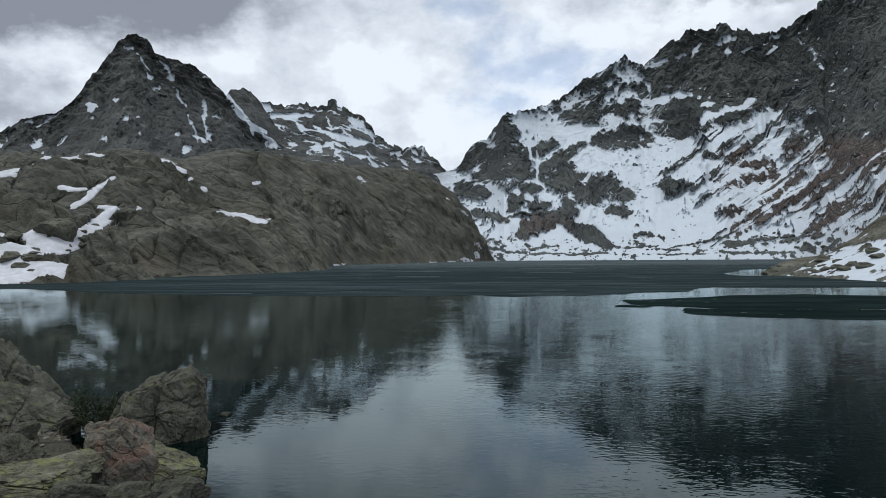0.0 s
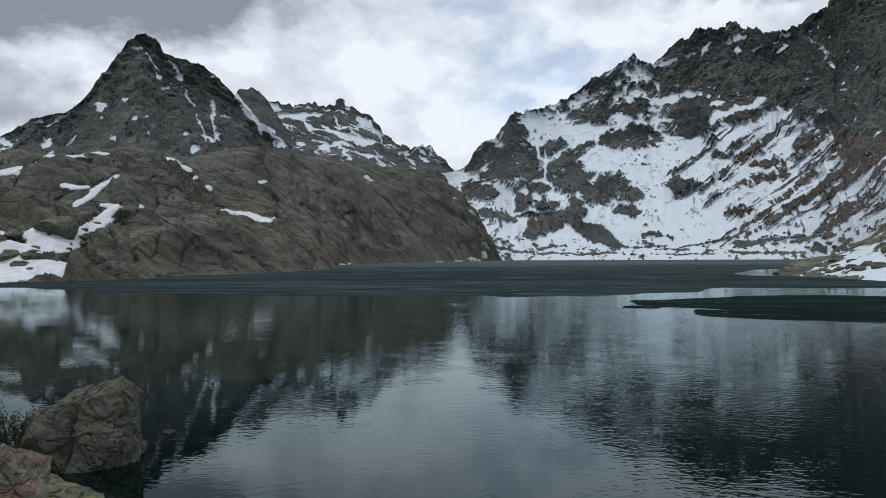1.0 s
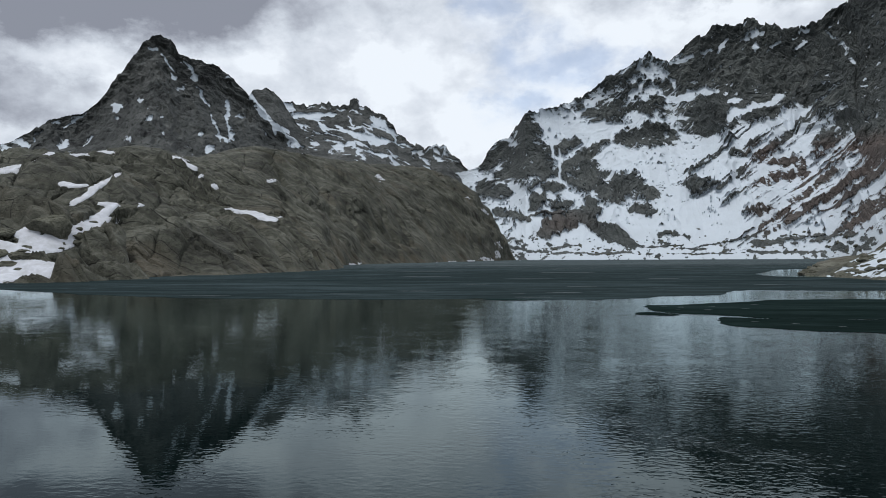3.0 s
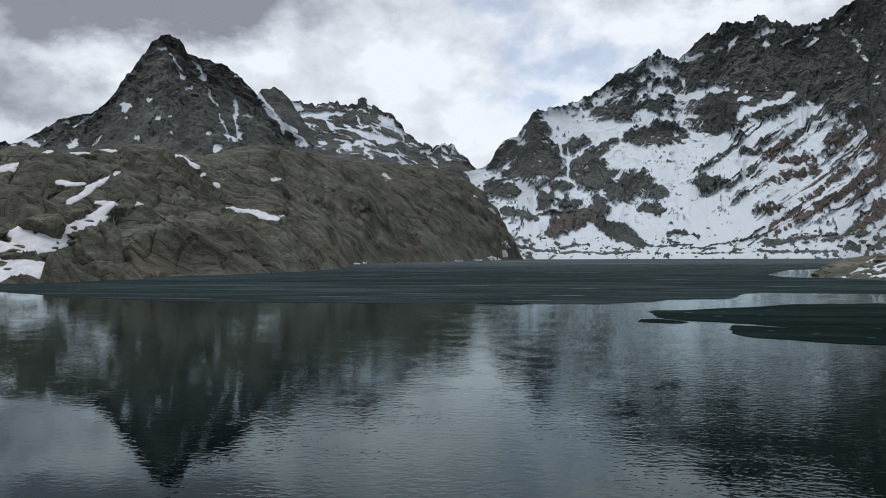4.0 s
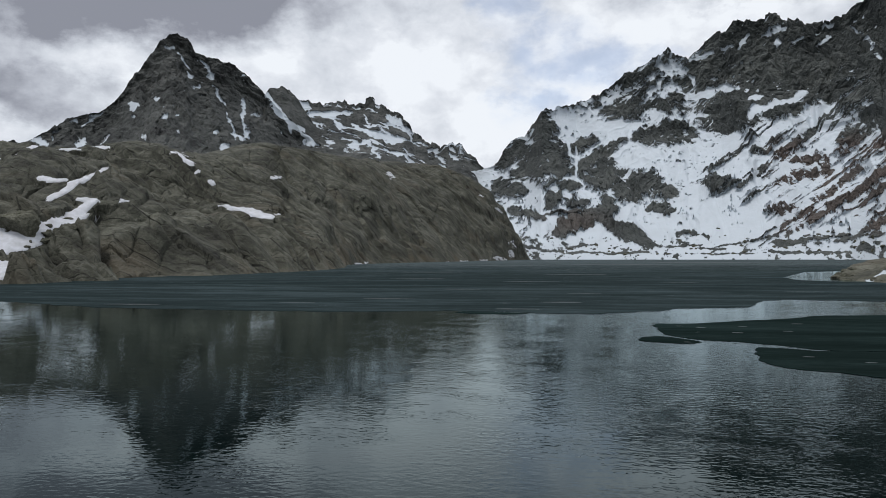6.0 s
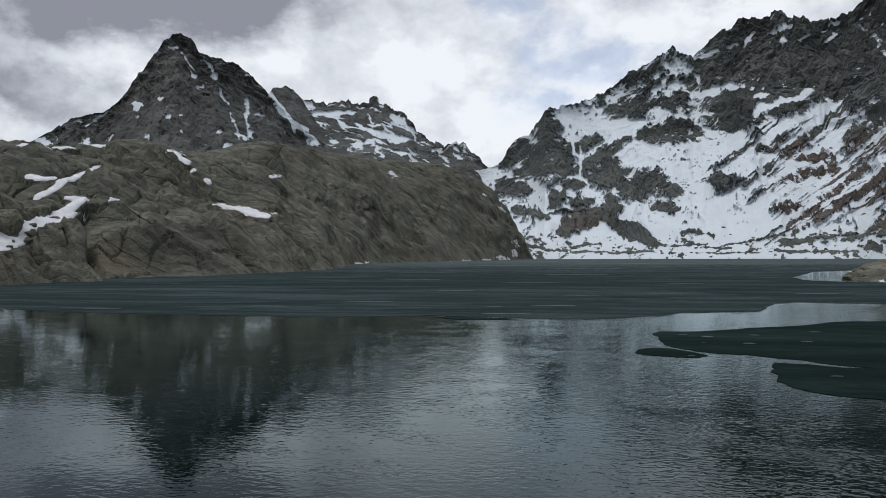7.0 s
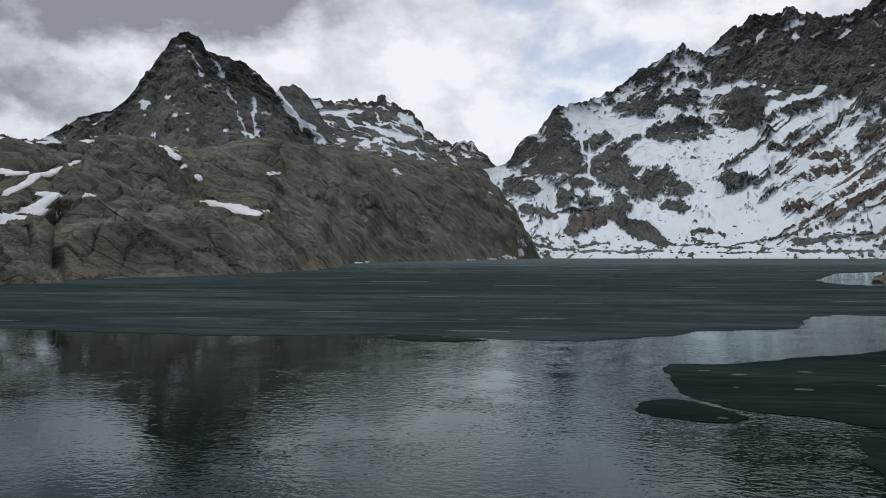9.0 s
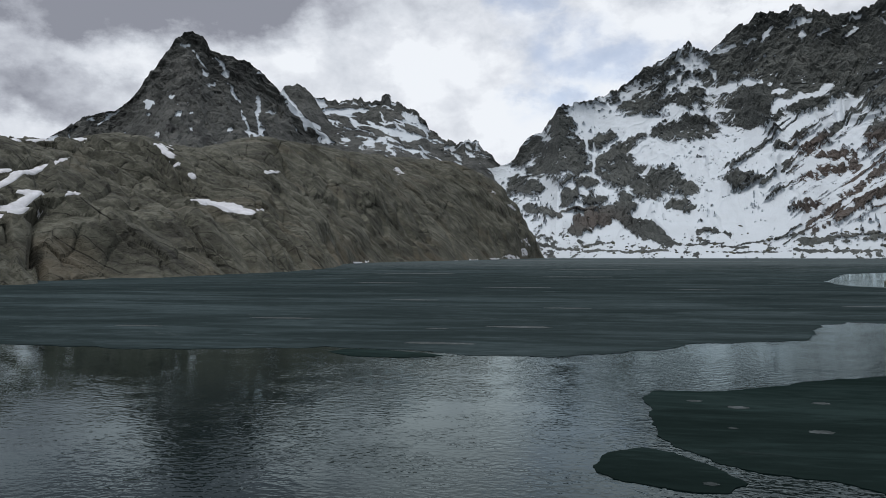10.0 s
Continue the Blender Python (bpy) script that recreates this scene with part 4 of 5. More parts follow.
# ---------------------------------------------------------------- lake bed, valley floor, water
def build_ground():
    ang = np.radians(np.linspace(0, 360, 241))
    rad = np.r_[np.linspace(0, 60, 61), np.geomspace(64, 4600, 60)]
    A, R = np.meshgrid(ang, rad)
    x, y = R * np.sin(A), R * np.cos(A)
    lake = np.sqrt(((x - 130) / 390) ** 2 + ((y - 330) / 520) ** 2)
    z = -4 + 8 * smooth(1.0, 1.25, lake)
    shore = smooth(-2.0, 4.0, -(x + 9.3) * 0.80 - (y - 9.5) * 0.45 + 0.8 * fbm(x / 5, y / 5, 3, 70))
    near = smooth(70, 25, R)
    z = np.where(near > 0, z * (1 - near) + near * (-4 + 4.7 * shore), z)
    z = z + fbm(x / 3, y / 3, 3, 71) * 0.22 * near
    z = z + np.maximum(0.65 - z, 0) * np.exp(-((x + 12.6) / 1.7) ** 4 - ((y - 12.2) / 1.5) ** 4)
    ob = new("ground", grid_mesh("ground", np.stack([x, y, z], -1), MAT_BANK, (("snow", np.full(x.shape, -1.0)), ("scree", np.full(x.shape, 0.3)))))
    tagged(ob, "stony alpine ground and lake bed", "ground", kind="structure")


build_ground()


def build_water():
    ang = np.radians(np.linspace(0, 360, 181))
    rad = np.r_[np.linspace(0, 1, 14)]
    A, R = np.meshgrid(ang, rad)
    x, y = 130 + 430 * R * np.sin(A), 330 + 570 * R * np.cos(A)
    ob = new("water", grid_mesh("water", np.stack([x, y, x * 0], -1), MAT_WATER))
    tagged(ob, "dark teal mountain lake with fine ripples", "lake", kind="structure")


build_water()


# ---------------------------------------------------------------- ice
def rough_outline(points, step, amp, seed):
    """A closed outline through the points, cut into steps and frayed."""
    out = []
    for (x0, y0), (x1, y1) in zip(points, points[1:] + points[:1]):
        n = max(1, min(300, int(math.hypot(x1 - x0, y1 - y0) / step)))
        out += [(x0 + (x1 - x0) * i / n, y0 + (y1 - y0) * i / n) for i in range(n)]
    p = np.array(out)
    return p + np.stack([fbm(p[:, 0] / 2.2, p[:, 1] / 2.2, 6, seed, 0.62), fbm(p[:, 0] / 2.2, p[:, 1] / 2.2, 6, seed + 1, 0.62)], -1) * amp


def ice_sheet(name, points, label, top=0.03, step=0.4, amp=0.3, seed=80, mat=None):
    p = rough_outline(points, step, amp, seed)
    bm = bmesh.new()
    vs = [bm.verts.new((x, y, top)) for x, y in p]
    es = [bm.edges.new((a, b)) for a, b in zip(vs, vs[1:] + vs[:1])]
    bmesh.ops.triangle_fill(bm, use_beauty=True, edges=es)
    for f in bm.faces:
        if f.normal.z < 0:
            f.normal_flip()
    low = [bm.verts.new((v.co.x, v.co.y, -0.02)) for v in vs]
    for i in range(len(vs)):
        j = (i + 1) % len(vs)
        bm.faces.new((vs[j], vs[i], low[i], low[j]))
    me = bpy.data.meshes.new(name)
    bm.to_mesh(me)
    bm.free()
    me.materials.append(mat or MAT_THIN_ICE)
    return tagged(new(name, me), label, "ice floe", group="lake ice", kind="thing")


MAIN_ICE = [(-95, 92), (-66, 88), (-48, 77), (-34, 71), (-24, 69.6), (-15, 68.6), (-8, 69.8), (-5.3, 70.4), (-2.4, 70.2), (0.2, 69.6), (1.6, 69.2), (4.9, 69), (7.8, 70.8), (11.6, 74.3), (14, 75.2), (17.2, 76), (17.7, 78),
            (20.5, 84), (23, 86.6), (31, 84.5), (45, 86), (70, 90), (70, 128), (47, 131), (43, 137), (46, 153), (64, 192), (86, 214), (200, 260), (330, 420), (330, 720), (200, 760), (-10, 760), (-60, 560), (-90, 420), (-110, 300), (-90, 200)]
lake_ice = ice_sheet("ice_sheet", MAIN_ICE, "dark grey rotten ice sheet floating on the lake", 0.014, 0.18, 0.5, 80, MAT_ICE)
FLOE_A = [(7.4, 61.2), (8.0, 62.2), (10.2, 63), (15.8, 65.8), (19, 68.6), (22, 69.6), (27, 70.5), (34, 67), (38, 60), (24, 51), (14, 51.2), (12.7, 51.6), (10.3, 53.7), (8.6, 54.8), (7.8, 56.2), (7.4, 58)]
floe_a = ice_sheet("ice_floe", FLOE_A, "wide dark ice floe beside the ice sheet", 0.014, 0.1, 0.38, 83)
FLOE_B = [(10.3, 52.2), (12.4, 51.3), (14, 50.9), (24, 50.4), (30, 48), (24, 42), (16, 43.5), (11.5, 45), (9.8, 46.4), (9.4, 48), (9.6, 49.9)]
floe_b = ice_sheet("ice_floe", FLOE_B, "dark ice floe with a frayed edge", 0.014, 0.1, 0.38, 85)
FLOE_C = [(5.6, 53.9), (6.1, 55.3), (6.7, 55.7), (7.4, 55.5), (8.1, 54.8), (8.5, 53.8), (8.0, 53.2), (7.1, 53.1), (6.6, 53.2), (6.1, 53.4)]
floe_c = ice_sheet("ice_floe", FLOE_C, "small dark ice floe drifting alone", 0.014, 0.05, 0.22, 87)
def frost_glint_material():
    mt, n, l, b = material("frozen_slush_and_glint", 0.6, 0.2)
    tc = n.new("ShaderNodeTexCoord")
    d = tex_noise(n, l, tc.outputs["Object"], 2.0, 8, 0.7, 0.5)
    l.new(ramp_of(n, l, d, [(0.48, (0.008, 0.014, 0.014)), (0.72, (0.075, 0.09, 0.094))]), b.inputs["Base Color"])
    return mt


MAT_FROST_GLINT = frost_glint_material()


def frost_glint_patch(parent, x, y, length, width, seed):
    """A thin rag of slush frozen onto the ice; far out, a reflection painted as a pale patch."""
    rnd = random.Random(seed)
    bm = bmesh.new()
    ring = []
    for i in range(36):
        a = i / 36 * math.tau
        k = 1 + 0.35 * noise.noise(Vector((math.cos(a) * 1.5, math.sin(a) * 1.5, seed * 1.3))) + rnd.uniform(-0.12, 0.12)
        ring.append(bm.verts.new((x + math.cos(a) * length * k, y + math.sin(a) * width * k, 0.018)))
    mid = bm.verts.new((x, y, 0.022))
    for a, b in zip(ring, ring[1:] + ring[:1]):
        bm.faces.new((mid, a, b))
    return part("frost_glint_patch", bm, MAT_FROST_GLINT, parent, "thin pale slush, far out a painted reflection")


FLOE_D = [(-4.9, 69.2), (-4.4, 70.1), (-2.4, 69.9), (-0.6, 69.3), (0.3, 68.7), (-1.4, 68.0), (-3.6, 68.1)]
ice_sheet("ice_floe", FLOE_D, "thin sliver of ice beside the rim of the ice sheet", 0.014, 0.1, 0.25, 88)
frost_glint_patch(floe_c, 7.75, 53.55, 0.14, 0.10, 40)
for i, (x, y, a) in enumerate([(8.9, 61.0, 0.22), (9.9, 60.3, 0.28), (12.4, 61.2, 0.25), (11.2, 57.8, 0.30), (9.2, 57.9, 0.12), (14.0, 58.8, 0.25), (16, 63, 0.3)]):
    frost_glint_patch(floe_a, x, y, a, a * 0.55, 50 + i)
for i, (x, y, a) in enumerate([(11.5, 49.3, 0.2), (13.2, 48.0, 0.22), (15, 46.5, 0.2)]):
    frost_glint_patch(floe_b, x, y, a, a * 0.55, 60 + i)
# the last four, from y 300 on, paint the bright reflection off the ice
for i, (x, y, a, w) in enumerate([(3.2, 80.5, 1.9, 0.45), (-1.8, 79.0, 0.7, 0.2), (-13, 84, 2.2, 0.4), (-20, 78, 1.5, 0.3), (6, 95, 2.0, 0.4), (-8, 103, 2.4, 0.5), (-0.6, 72.6, 1.9, 0.35),
                                  (0, 128, 4, 0.8), (22, 125, 3, 0.6), (-20, 140, 5, 1.0), (10, 170, 7, 1.2), (-33, 74.5, 2.4, 0.5), (30, 100, 2, 0.4), (-25, 190, 9, 1.6), (15, 230, 12, 2.2), (-10, 300, 16, 3.0), (40, 340, 26, 4.5), (90, 420, 34, 6), (0, 480, 30, 7)]):
    frost_glint_patch(lake_ice, x, y, a, w, i)


# ---------------------------------------------------------------- the shore bank opposite the ridge
BANK_FOOT = [(84, 210), (64, 172), (50.6, 142), (49.9, 136), (50, 126), (50.5, 114), (51.5, 98), (60, 65), (80, 20)]
BANK_CREST = [(95, 215, 0.5), (75, 185, 1.2), (60, 158, 2.0), (68, 155, 3.6), (76, 156, 7.4), (83, 150, 13), (104, 135, 22), (130, 90, 30), (150, 30, 34)]


def build_bank():
    k = np.r_[np.linspace(0, 1.5, 40)[:-1], np.linspace(1.5, 6.2, 420)[:-1], np.linspace(6.2, 8, 60)]
    s = np.r_[np.linspace(0, 1, 130), 1 + np.linspace(0, 1, 10)[1:]]
    kk, ss = np.meshgrid(k, s)
    foot, crest = along(BANK_FOOT, kk), along(BANK_CREST, kk)
    q, w = np.clip(ss, 0, 1), np.maximum(ss - 1, 0)
    xy = foot + (crest[..., :2] - foot) * q[..., None]
    z = -0.4 + (crest[..., 2] + 0.4) * q ** 1.05 - w * (crest[..., 2] + 4)
    xy[..., 0] += w * 40
    x, y = xy[..., 0], xy[..., 1]
    n1, n2 = fbm(x / 9, y / 9, 5, 101), fbm(x / 3, y / 3, 4, 102)
    r, tx, ty, gap = cells(x / 4 + n1, y / 3 + z / 2, 103)
    rock = np.maximum(smooth(0.45, 0.75, q + 0.25 * n1 - 0.4 * smooth(5.3, 4.3, kk)) * 1.4 - 0.5 - 0.9 * bell(q + 0.1 * n1, 0.62, 0.07), 1.0 * n1 - 0.27 + 0.7 * n2)
    rock = np.maximum(rock, smooth(3.8, 3.0, kk) * 1.2 - 0.6 + 0.5 * n1 - 0.6 * smooth(0.25, 0.5, q) * smooth(2.4, 3.0, kk))
    bare = smooth(-0.1, 0.2, rock)
    z = z + (n1 * 0.8 + bare * (0.5 * r + 0.7 * ty - 0.3 * smooth(0.1, 0, gap) + 0.4)) * smooth(0, 0.1, q) * (0.4 + 0.6 * smooth(2, 5, kk))
    xyz = np.concatenate([xy, z[..., None]], -1)
    me = grid_mesh("shore_bank", xyz, MAT_BANK, (("snow", -rock), ("scree", smooth(0.7, 0.9, q) * 0.4)), False)
    tagged(new("shore_bank", me), "snowy shore bank with olive rock and boulders", "lake shore", kind="structure")
    return xyz


BANK_XYZ = build_bank()


# ---------------------------------------------------------------- boulders
def boulder_material(name, dark, mid, light, moss, moss_cut, rust=None):
    mt, n, l, b = material(name, 0.9, 0.2)
    tc = n.new("ShaderNodeTexCoord")
    at = tc.outputs["Object"]
    big = tex_noise(n, l, at, 1.8, 5, 0.6, 0.3)
    mid_n = tex_noise(n, l, at, 7.0, 8, 0.68, 0.2)
    grit = tex_noise(n, l, at, 30.0, 5, 0.7)
    both = maths(n, l, "ADD", maths(n, l, "MULTIPLY", big, 0.40), maths(n, l, "ADD", maths(n, l, "MULTIPLY", mid_n, 0.38), maths(n, l, "MULTIPLY", grit, 0.22)))
    col = ramp_of(n, l, both, [(0.38, dark), (0.50, mid), (0.62, light)])
    if rust:
        r = tex_noise(n, l, at, 1.3, 6, 0.62, 0.5)
        col = mix_col(n, l, ramp_of(n, l, r, [(0.47, (0, 0, 0)), (0.56, (0.75, 0.75, 0.75))]), col, rust)
    # round blotches of pale crust lichen
    vo = n.new("ShaderNodeTexVoronoi")
    vo.inputs["Scale"].default_value = 5.5
    l.new(at, vo.inputs["Vector"])
    spot = maths(n, l, "ADD", vo.outputs["Distance"], maths(n, l, "MULTIPLY", mid_n, 0.7))
    col = mix_col(n, l, ramp_of(n, l, spot, [(0.44, (0.5, 0.5, 0.5)), (0.56, (0, 0, 0))]), col, light)
    geo = n.new("ShaderNodeNewGeometry")
    sep = n.new("ShaderNodeSeparateXYZ")
    l.new(geo.outputs["Normal"], sep.inputs[0])
    m = tex_noise(n, l, at, 3.0, 8, 0.66, 0.3)
    lichen = maths(n, l, "ADD", m, maths(n, l, "MULTIPLY", sep.outputs["Z"], 0.10))
    col = mix_col(n, l, ramp_of(n, l, lichen, [(moss_cut, (0, 0, 0)), (moss_cut + 0.10, (0.85, 0.85, 0.85))]), col, moss)
    # thin dark seams and pits
    seam = maths(n, l, "ABSOLUTE", maths(n, l, "SUBTRACT", tex_noise(n, l, at, 2.4, 6, 0.62, 0.2), 0.5))
    pits = tex_noise(n, l, at, 15, 4, 0.6, 0.2)
    dents = maths(n, l, "MAXIMUM", ramp_of(n, l, seam, [(0.002, (0.35, 0.35, 0.35)), (0.010, (0, 0, 0))]), ramp_of(n, l, pits, [(0.33, (0.8, 0.8, 0.8)), (0.39, (0, 0, 0))]))
    col = mix_col(n, l, dents, col, tuple(0.4 * c for c in dark))
    l.new(col, b.inputs["Base Color"])
    relief = maths(n, l, "ADD", maths(n, l, "MULTIPLY", mid_n, 1.0), maths(n, l, "SUBTRACT", maths(n, l, "MULTIPLY", grit, 0.3), maths(n, l, "MULTIPLY", dents, 0.35)))
    bump_of(n, l, b, relief, 0.9, 0.055)
    return mt


MAT_BOULDER = boulder_material("grey_lichen_boulder", (0.022, 0.021, 0.016), (0.064, 0.063, 0.049), (0.140, 0.139, 0.112), (0.085, 0.090, 0.048), 0.60)
MAT_RED = boulder_material("rust_stained_boulder", (0.040, 0.034, 0.027), (0.115, 0.106, 0.086), (0.215, 0.207, 0.172), (0.12, 0.125, 0.065), 0.64, (0.165, 0.102, 0.077))
MAT_GREEN = boulder_material("moss_grown_boulder", (0.034, 0.032, 0.022), (0.100, 0.098, 0.068), (0.195, 0.192, 0.142), (0.165, 0.170, 0.068), 0.575)


def boulder_mesh(name, mat, seed, facets=16, sub=5, rough=0.05, cuts=(), cracks=()):
    """A block of about unit radius: planes cut off a ball, edges worn, bedded, with cracks and pits."""
    rnd = random.Random(seed)
    bm = bmesh.new()
    bmesh.ops.create_icosphere(bm, subdivisions=sub, radius=1)
    planes = [(Vector((rnd.gauss(0, 1), rnd.gauss(0, 1), rnd.gauss(0, 0.8))).normalized(), rnd.uniform(0.66, 0.95)) for _ in range(facets)]
    planes += [(Vector(c[:3]).normalized(), c[3]) for c in cuts]
    bed = Vector((rnd.uniform(-0.5, 0.5), rnd.uniform(-0.3, 0.3), 1)).normalized()
    off = Vector((seed * 3.1, seed * 1.7, seed * 0.9))
    for v in bm.verts:
        d = v.co.normalized()
        r = 1.32
        for nrm, h in planes:
            k = d.dot(nrm)
            if k > 0.05:
                r = min(r, h / k)
        q = d * r
        n1 = noise.fractal(q * 1.3 + off, 1.0, 2.0, 3)
        n2 = noise.fractal(q * 5.0 + off, 0.9, 2.0, 4)
        b = q.dot(bed) * 5 + 0.8 * noise.noise(q * 1.5 + off)
        step = max(0.0, (b - math.floor(b)) - 0.72) / 0.28
        gash = abs(noise.noise(q * 1.7 + off * 2))
        dent = -0.05 * max(0.0, 1 - gash / 0.03)
        # flakes have come off: small flat faces at their own depth and tilt
        chip = 0.0
        for scale, depth in ((1.7, 0.075), (4.2, 0.030)):
            c = noise.voronoi(q * scale + off)[1][0]
            tilt = noise.cell_vector(c * 7.3)
            chip += depth * (noise.cell(c * 5.1) - 0.4) * 0.8 + (q * scale + off - c).dot(tilt - Vector((0.5, 0.5, 0.5))) * depth * 0.9
        for cx, cy, cz, ch in cracks:
            dist = abs(q.dot(Vector((cx, cy, cz)).normalized()) - ch + 0.07 * noise.noise(q * 2.5 + off))
            dent -= 0.07 * max(0.0, 1 - dist / 0.022)
        v.co = d * (r + rough * (0.6 * n1 + 0.3 * n2) - 0.012 * step + dent + chip)
    me = bpy.data.meshes.new(name)
    bm.to_mesh(me)
    bm.free()
    me.materials.append(mat)
    return me


def boulder(me, at, size, turn, label, group="", category="boulder"):
    ob = new("boulder", me)
    ob.matrix_world = pose(*at, *turn) @ Matrix.Diagonal((*size, 1))
    return tagged(ob, label, category, group)


MAT_BLOCK = boulder_material("dark_ridge_block", (0.030, 0.029, 0.022), (0.085, 0.084, 0.064), (0.150, 0.147, 0.118), (0.085, 0.09, 0.055), 0.62)
BLOCK = [boulder_mesh("boulder", MAT_BLOCK, i, 12, 5) for i in (21, 22, 23)]
GREY = [boulder_mesh("boulder", MAT_BOULDER, i, 9, 5, 0.04) for i in (1, 2, 3, 4)]
# local axes: x to the lake, y along the shore, z up; each cut is a flat face (direction, distance)
boulder(boulder_mesh("boulder", MAT_BOULDER, 11, 2, 6, 0.04, [(-0.24, -0.10, 1, 0.70), (0.12, -1, 0.22, 0.72), (-1, -0.25, 0.42, 0.84), (1, 0.05, 0.10, 0.90), (0.75, -0.75, 0.05, 0.88), (0.75, 0.0, 0.75, 0.98), (0, 1, 0.2, 0.85), (-0.6, -0.8, 0.5, 0.93)], [(1, -0.25, -0.12, 0.10), (0.5, -0.2, 1, 0.62)]),
        (-11.07, 14.65, 0.40), (1.12, 1.0, 1.24), (0, 0, 22), "big grey lichen-covered boulder standing in the lake", "shore boulders")
boulder(boulder_mesh("boulder", MAT_RED, 12, 2, 6, 0.04, [(-0.55, -0.25, 1, 0.72), (0.75, -0.15, 0.75, 0.66), (-1, -0.2, 0.1, 0.72), (0.35, -1, 0.30, 0.62), (-0.5, -0.9, 0.2, 0.74), (0.0, 0.5, 1, 0.85), (1, 0.2, -0.1, 0.86)], [(0.8, 0.3, 0.6, 0.3)]),
        (-10.18, 11.25, 0.60), (0.74, 0.66, 0.70), (0, 8, 24), "rust-red and grey boulder on the shore", "shore boulders")
boulder(boulder_mesh("boulder", MAT_GREEN, 13, 2, 6, 0.035, [(0.42, -0.22, 1, 0.56), (-0.25, -1, 0.25, 0.60), (0.85, -0.75, 0.1, 0.78), (-0.9, -0.1, 0.6, 0.70), (0.2, 1, 0.3, 0.7), (1, 0.3, 0.1, 0.98)], [(0.2, 0.9, 0.5, 0.1)]),
        (-9.64, 11.6, 0.22), (0.80, 0.62, 0.54), (0, 8, 14), "yellow-green mossy boulder at the water's edge", "shore boulders")
boulder(boulder_mesh("boulder", MAT_GREEN, 14, 3, 6, 0.04, [(-0.08, -0.22, 1, 0.50), (0.1, -1, 0.35, 0.66), (1, -0.25, 0.3, 0.90), (0.7, -0.7, 0.5, 0.74), (-0.5, 0.6, 1, 0.72)], [(0.3, 0.2, 1, 0.26), (1, 0.4, 0, 0.42)]),
        (-10.95, 9.95, 0.44), (1.05, 0.74, 0.52), (3, 2, 10), "flat mossy slab of rock on the shore", "shore boulders")
boulder(boulder_mesh("boulder", MAT_BOULDER, 15, 3, 6, 0.05, [(0.75, -0.15, 0.85, 0.62), (1, -0.3, 0.4, 0.84), (0.2, -1, 0.25, 0.74), (0.3, -0.6, 1, 0.78), (0.8, -0.9, 0.4, 0.86)], [(1, 0.2, -0.3, 0.2), (0.4, 0, 1, 0.3)]),
        (-14.75, 13.5, 0.65), (1.90, 1.25, 1.80), (0, 8, 20), "tall grey-brown boulder on the bank", "shore boulders")
boulder(boulder_mesh("boulder", MAT_BOULDER, 16, 3, 6, 0.04, [(0.45, -0.2, 1, 0.52), (0.2, -1, 0.3, 0.7), (1, -0.2, 0.3, 0.88)], [(1, 0.3, 0, 0.1)]),
        (-13.3, 12.95, 0.62), (0.98, 0.8, 0.72), (0, 10, 0), "low grey boulder beside the tall one", "shore boulders")
for i, (x, y, z, a) in enumerate([(-9.75, 9.55, 0.42, 0.42), (-9.05, 9.65, 0.38, 0.36), (-8.5, 9.85, 0.28, 0.34), (-11.85, 11.1, 0.6, 0.42), (-8.75, 10.6, 0.15, 0.36), (-12.3, 11.9, 0.7, 0.30),
                                  (-10.6, 12.4, 0.35, 0.34), (-11.4, 8.9, 0.55, 0.5), (-9.6, 8.6, 0.45, 0.45), (-8.3, 8.9, 0.2, 0.35), (-12.6, 10.3, 0.7, 0.45), (-10.0, 12.2, 0.1, 0.30)]):
    boulder(GREY[i % 4], (x, y, z), (a, a * 0.8, a * 0.6), (0, 10 * (i % 3 - 1), 50 * i), "small grey stone among the shore boulders", "shore stones", "stone")
boulder(GREY[1], (-10.45, 16.7, 0.0), (0.13, 0.10, 0.06), (0, 0, 20), "pale stone just above the water", "shore stones", "stone")
# blocks on the ridge, in the snow tongue
for i, (b, e, a, h) in enumerate([(-33.9, 2.1, 3.5, 3.0), (-32.0, 3.75, 2.6, 2.4), (-36.6, 0.3, 2.6, 1.2), (-35.8, -0.35, 1.8, 0.9), (-30.9, 1.75, 1.3, 1.0), (-31.7, 1.6, 1.0, 0.8), (-30.4, 2.4, 1.6, 1.0), (-36.7, 2.1, 3.2, 1.6), (-33.9, -0.2, 0.9, 0.6), (-34.4, 0.1, 1.2, 0.7)]):
    boulder(BLOCK[i % 3], on_ridge(b, e) - Vector((0, 0, 0.4 * h)), (a, a * 0.9, h), (0, 0, 70 * i), "grey block of rock lying in the snow tongue", "blocks on the ridge")
rnd = random.Random(9)
for i in range(26):
    b = rnd.uniform(-35.5, -29.8)
    e = 2.9 + 0.62 * (b + 31.0) + rnd.uniform(-1.1, 1.1)
    a = rnd.uniform(0.35, 1.1)
    boulder(BLOCK[i % 3], on_ridge(b, e), (a * 1.2, a, a * 0.8), (0, 0, rnd.uniform(0, 360)), "small dark rock sticking out of the snow tongue", "blocks on the ridge")
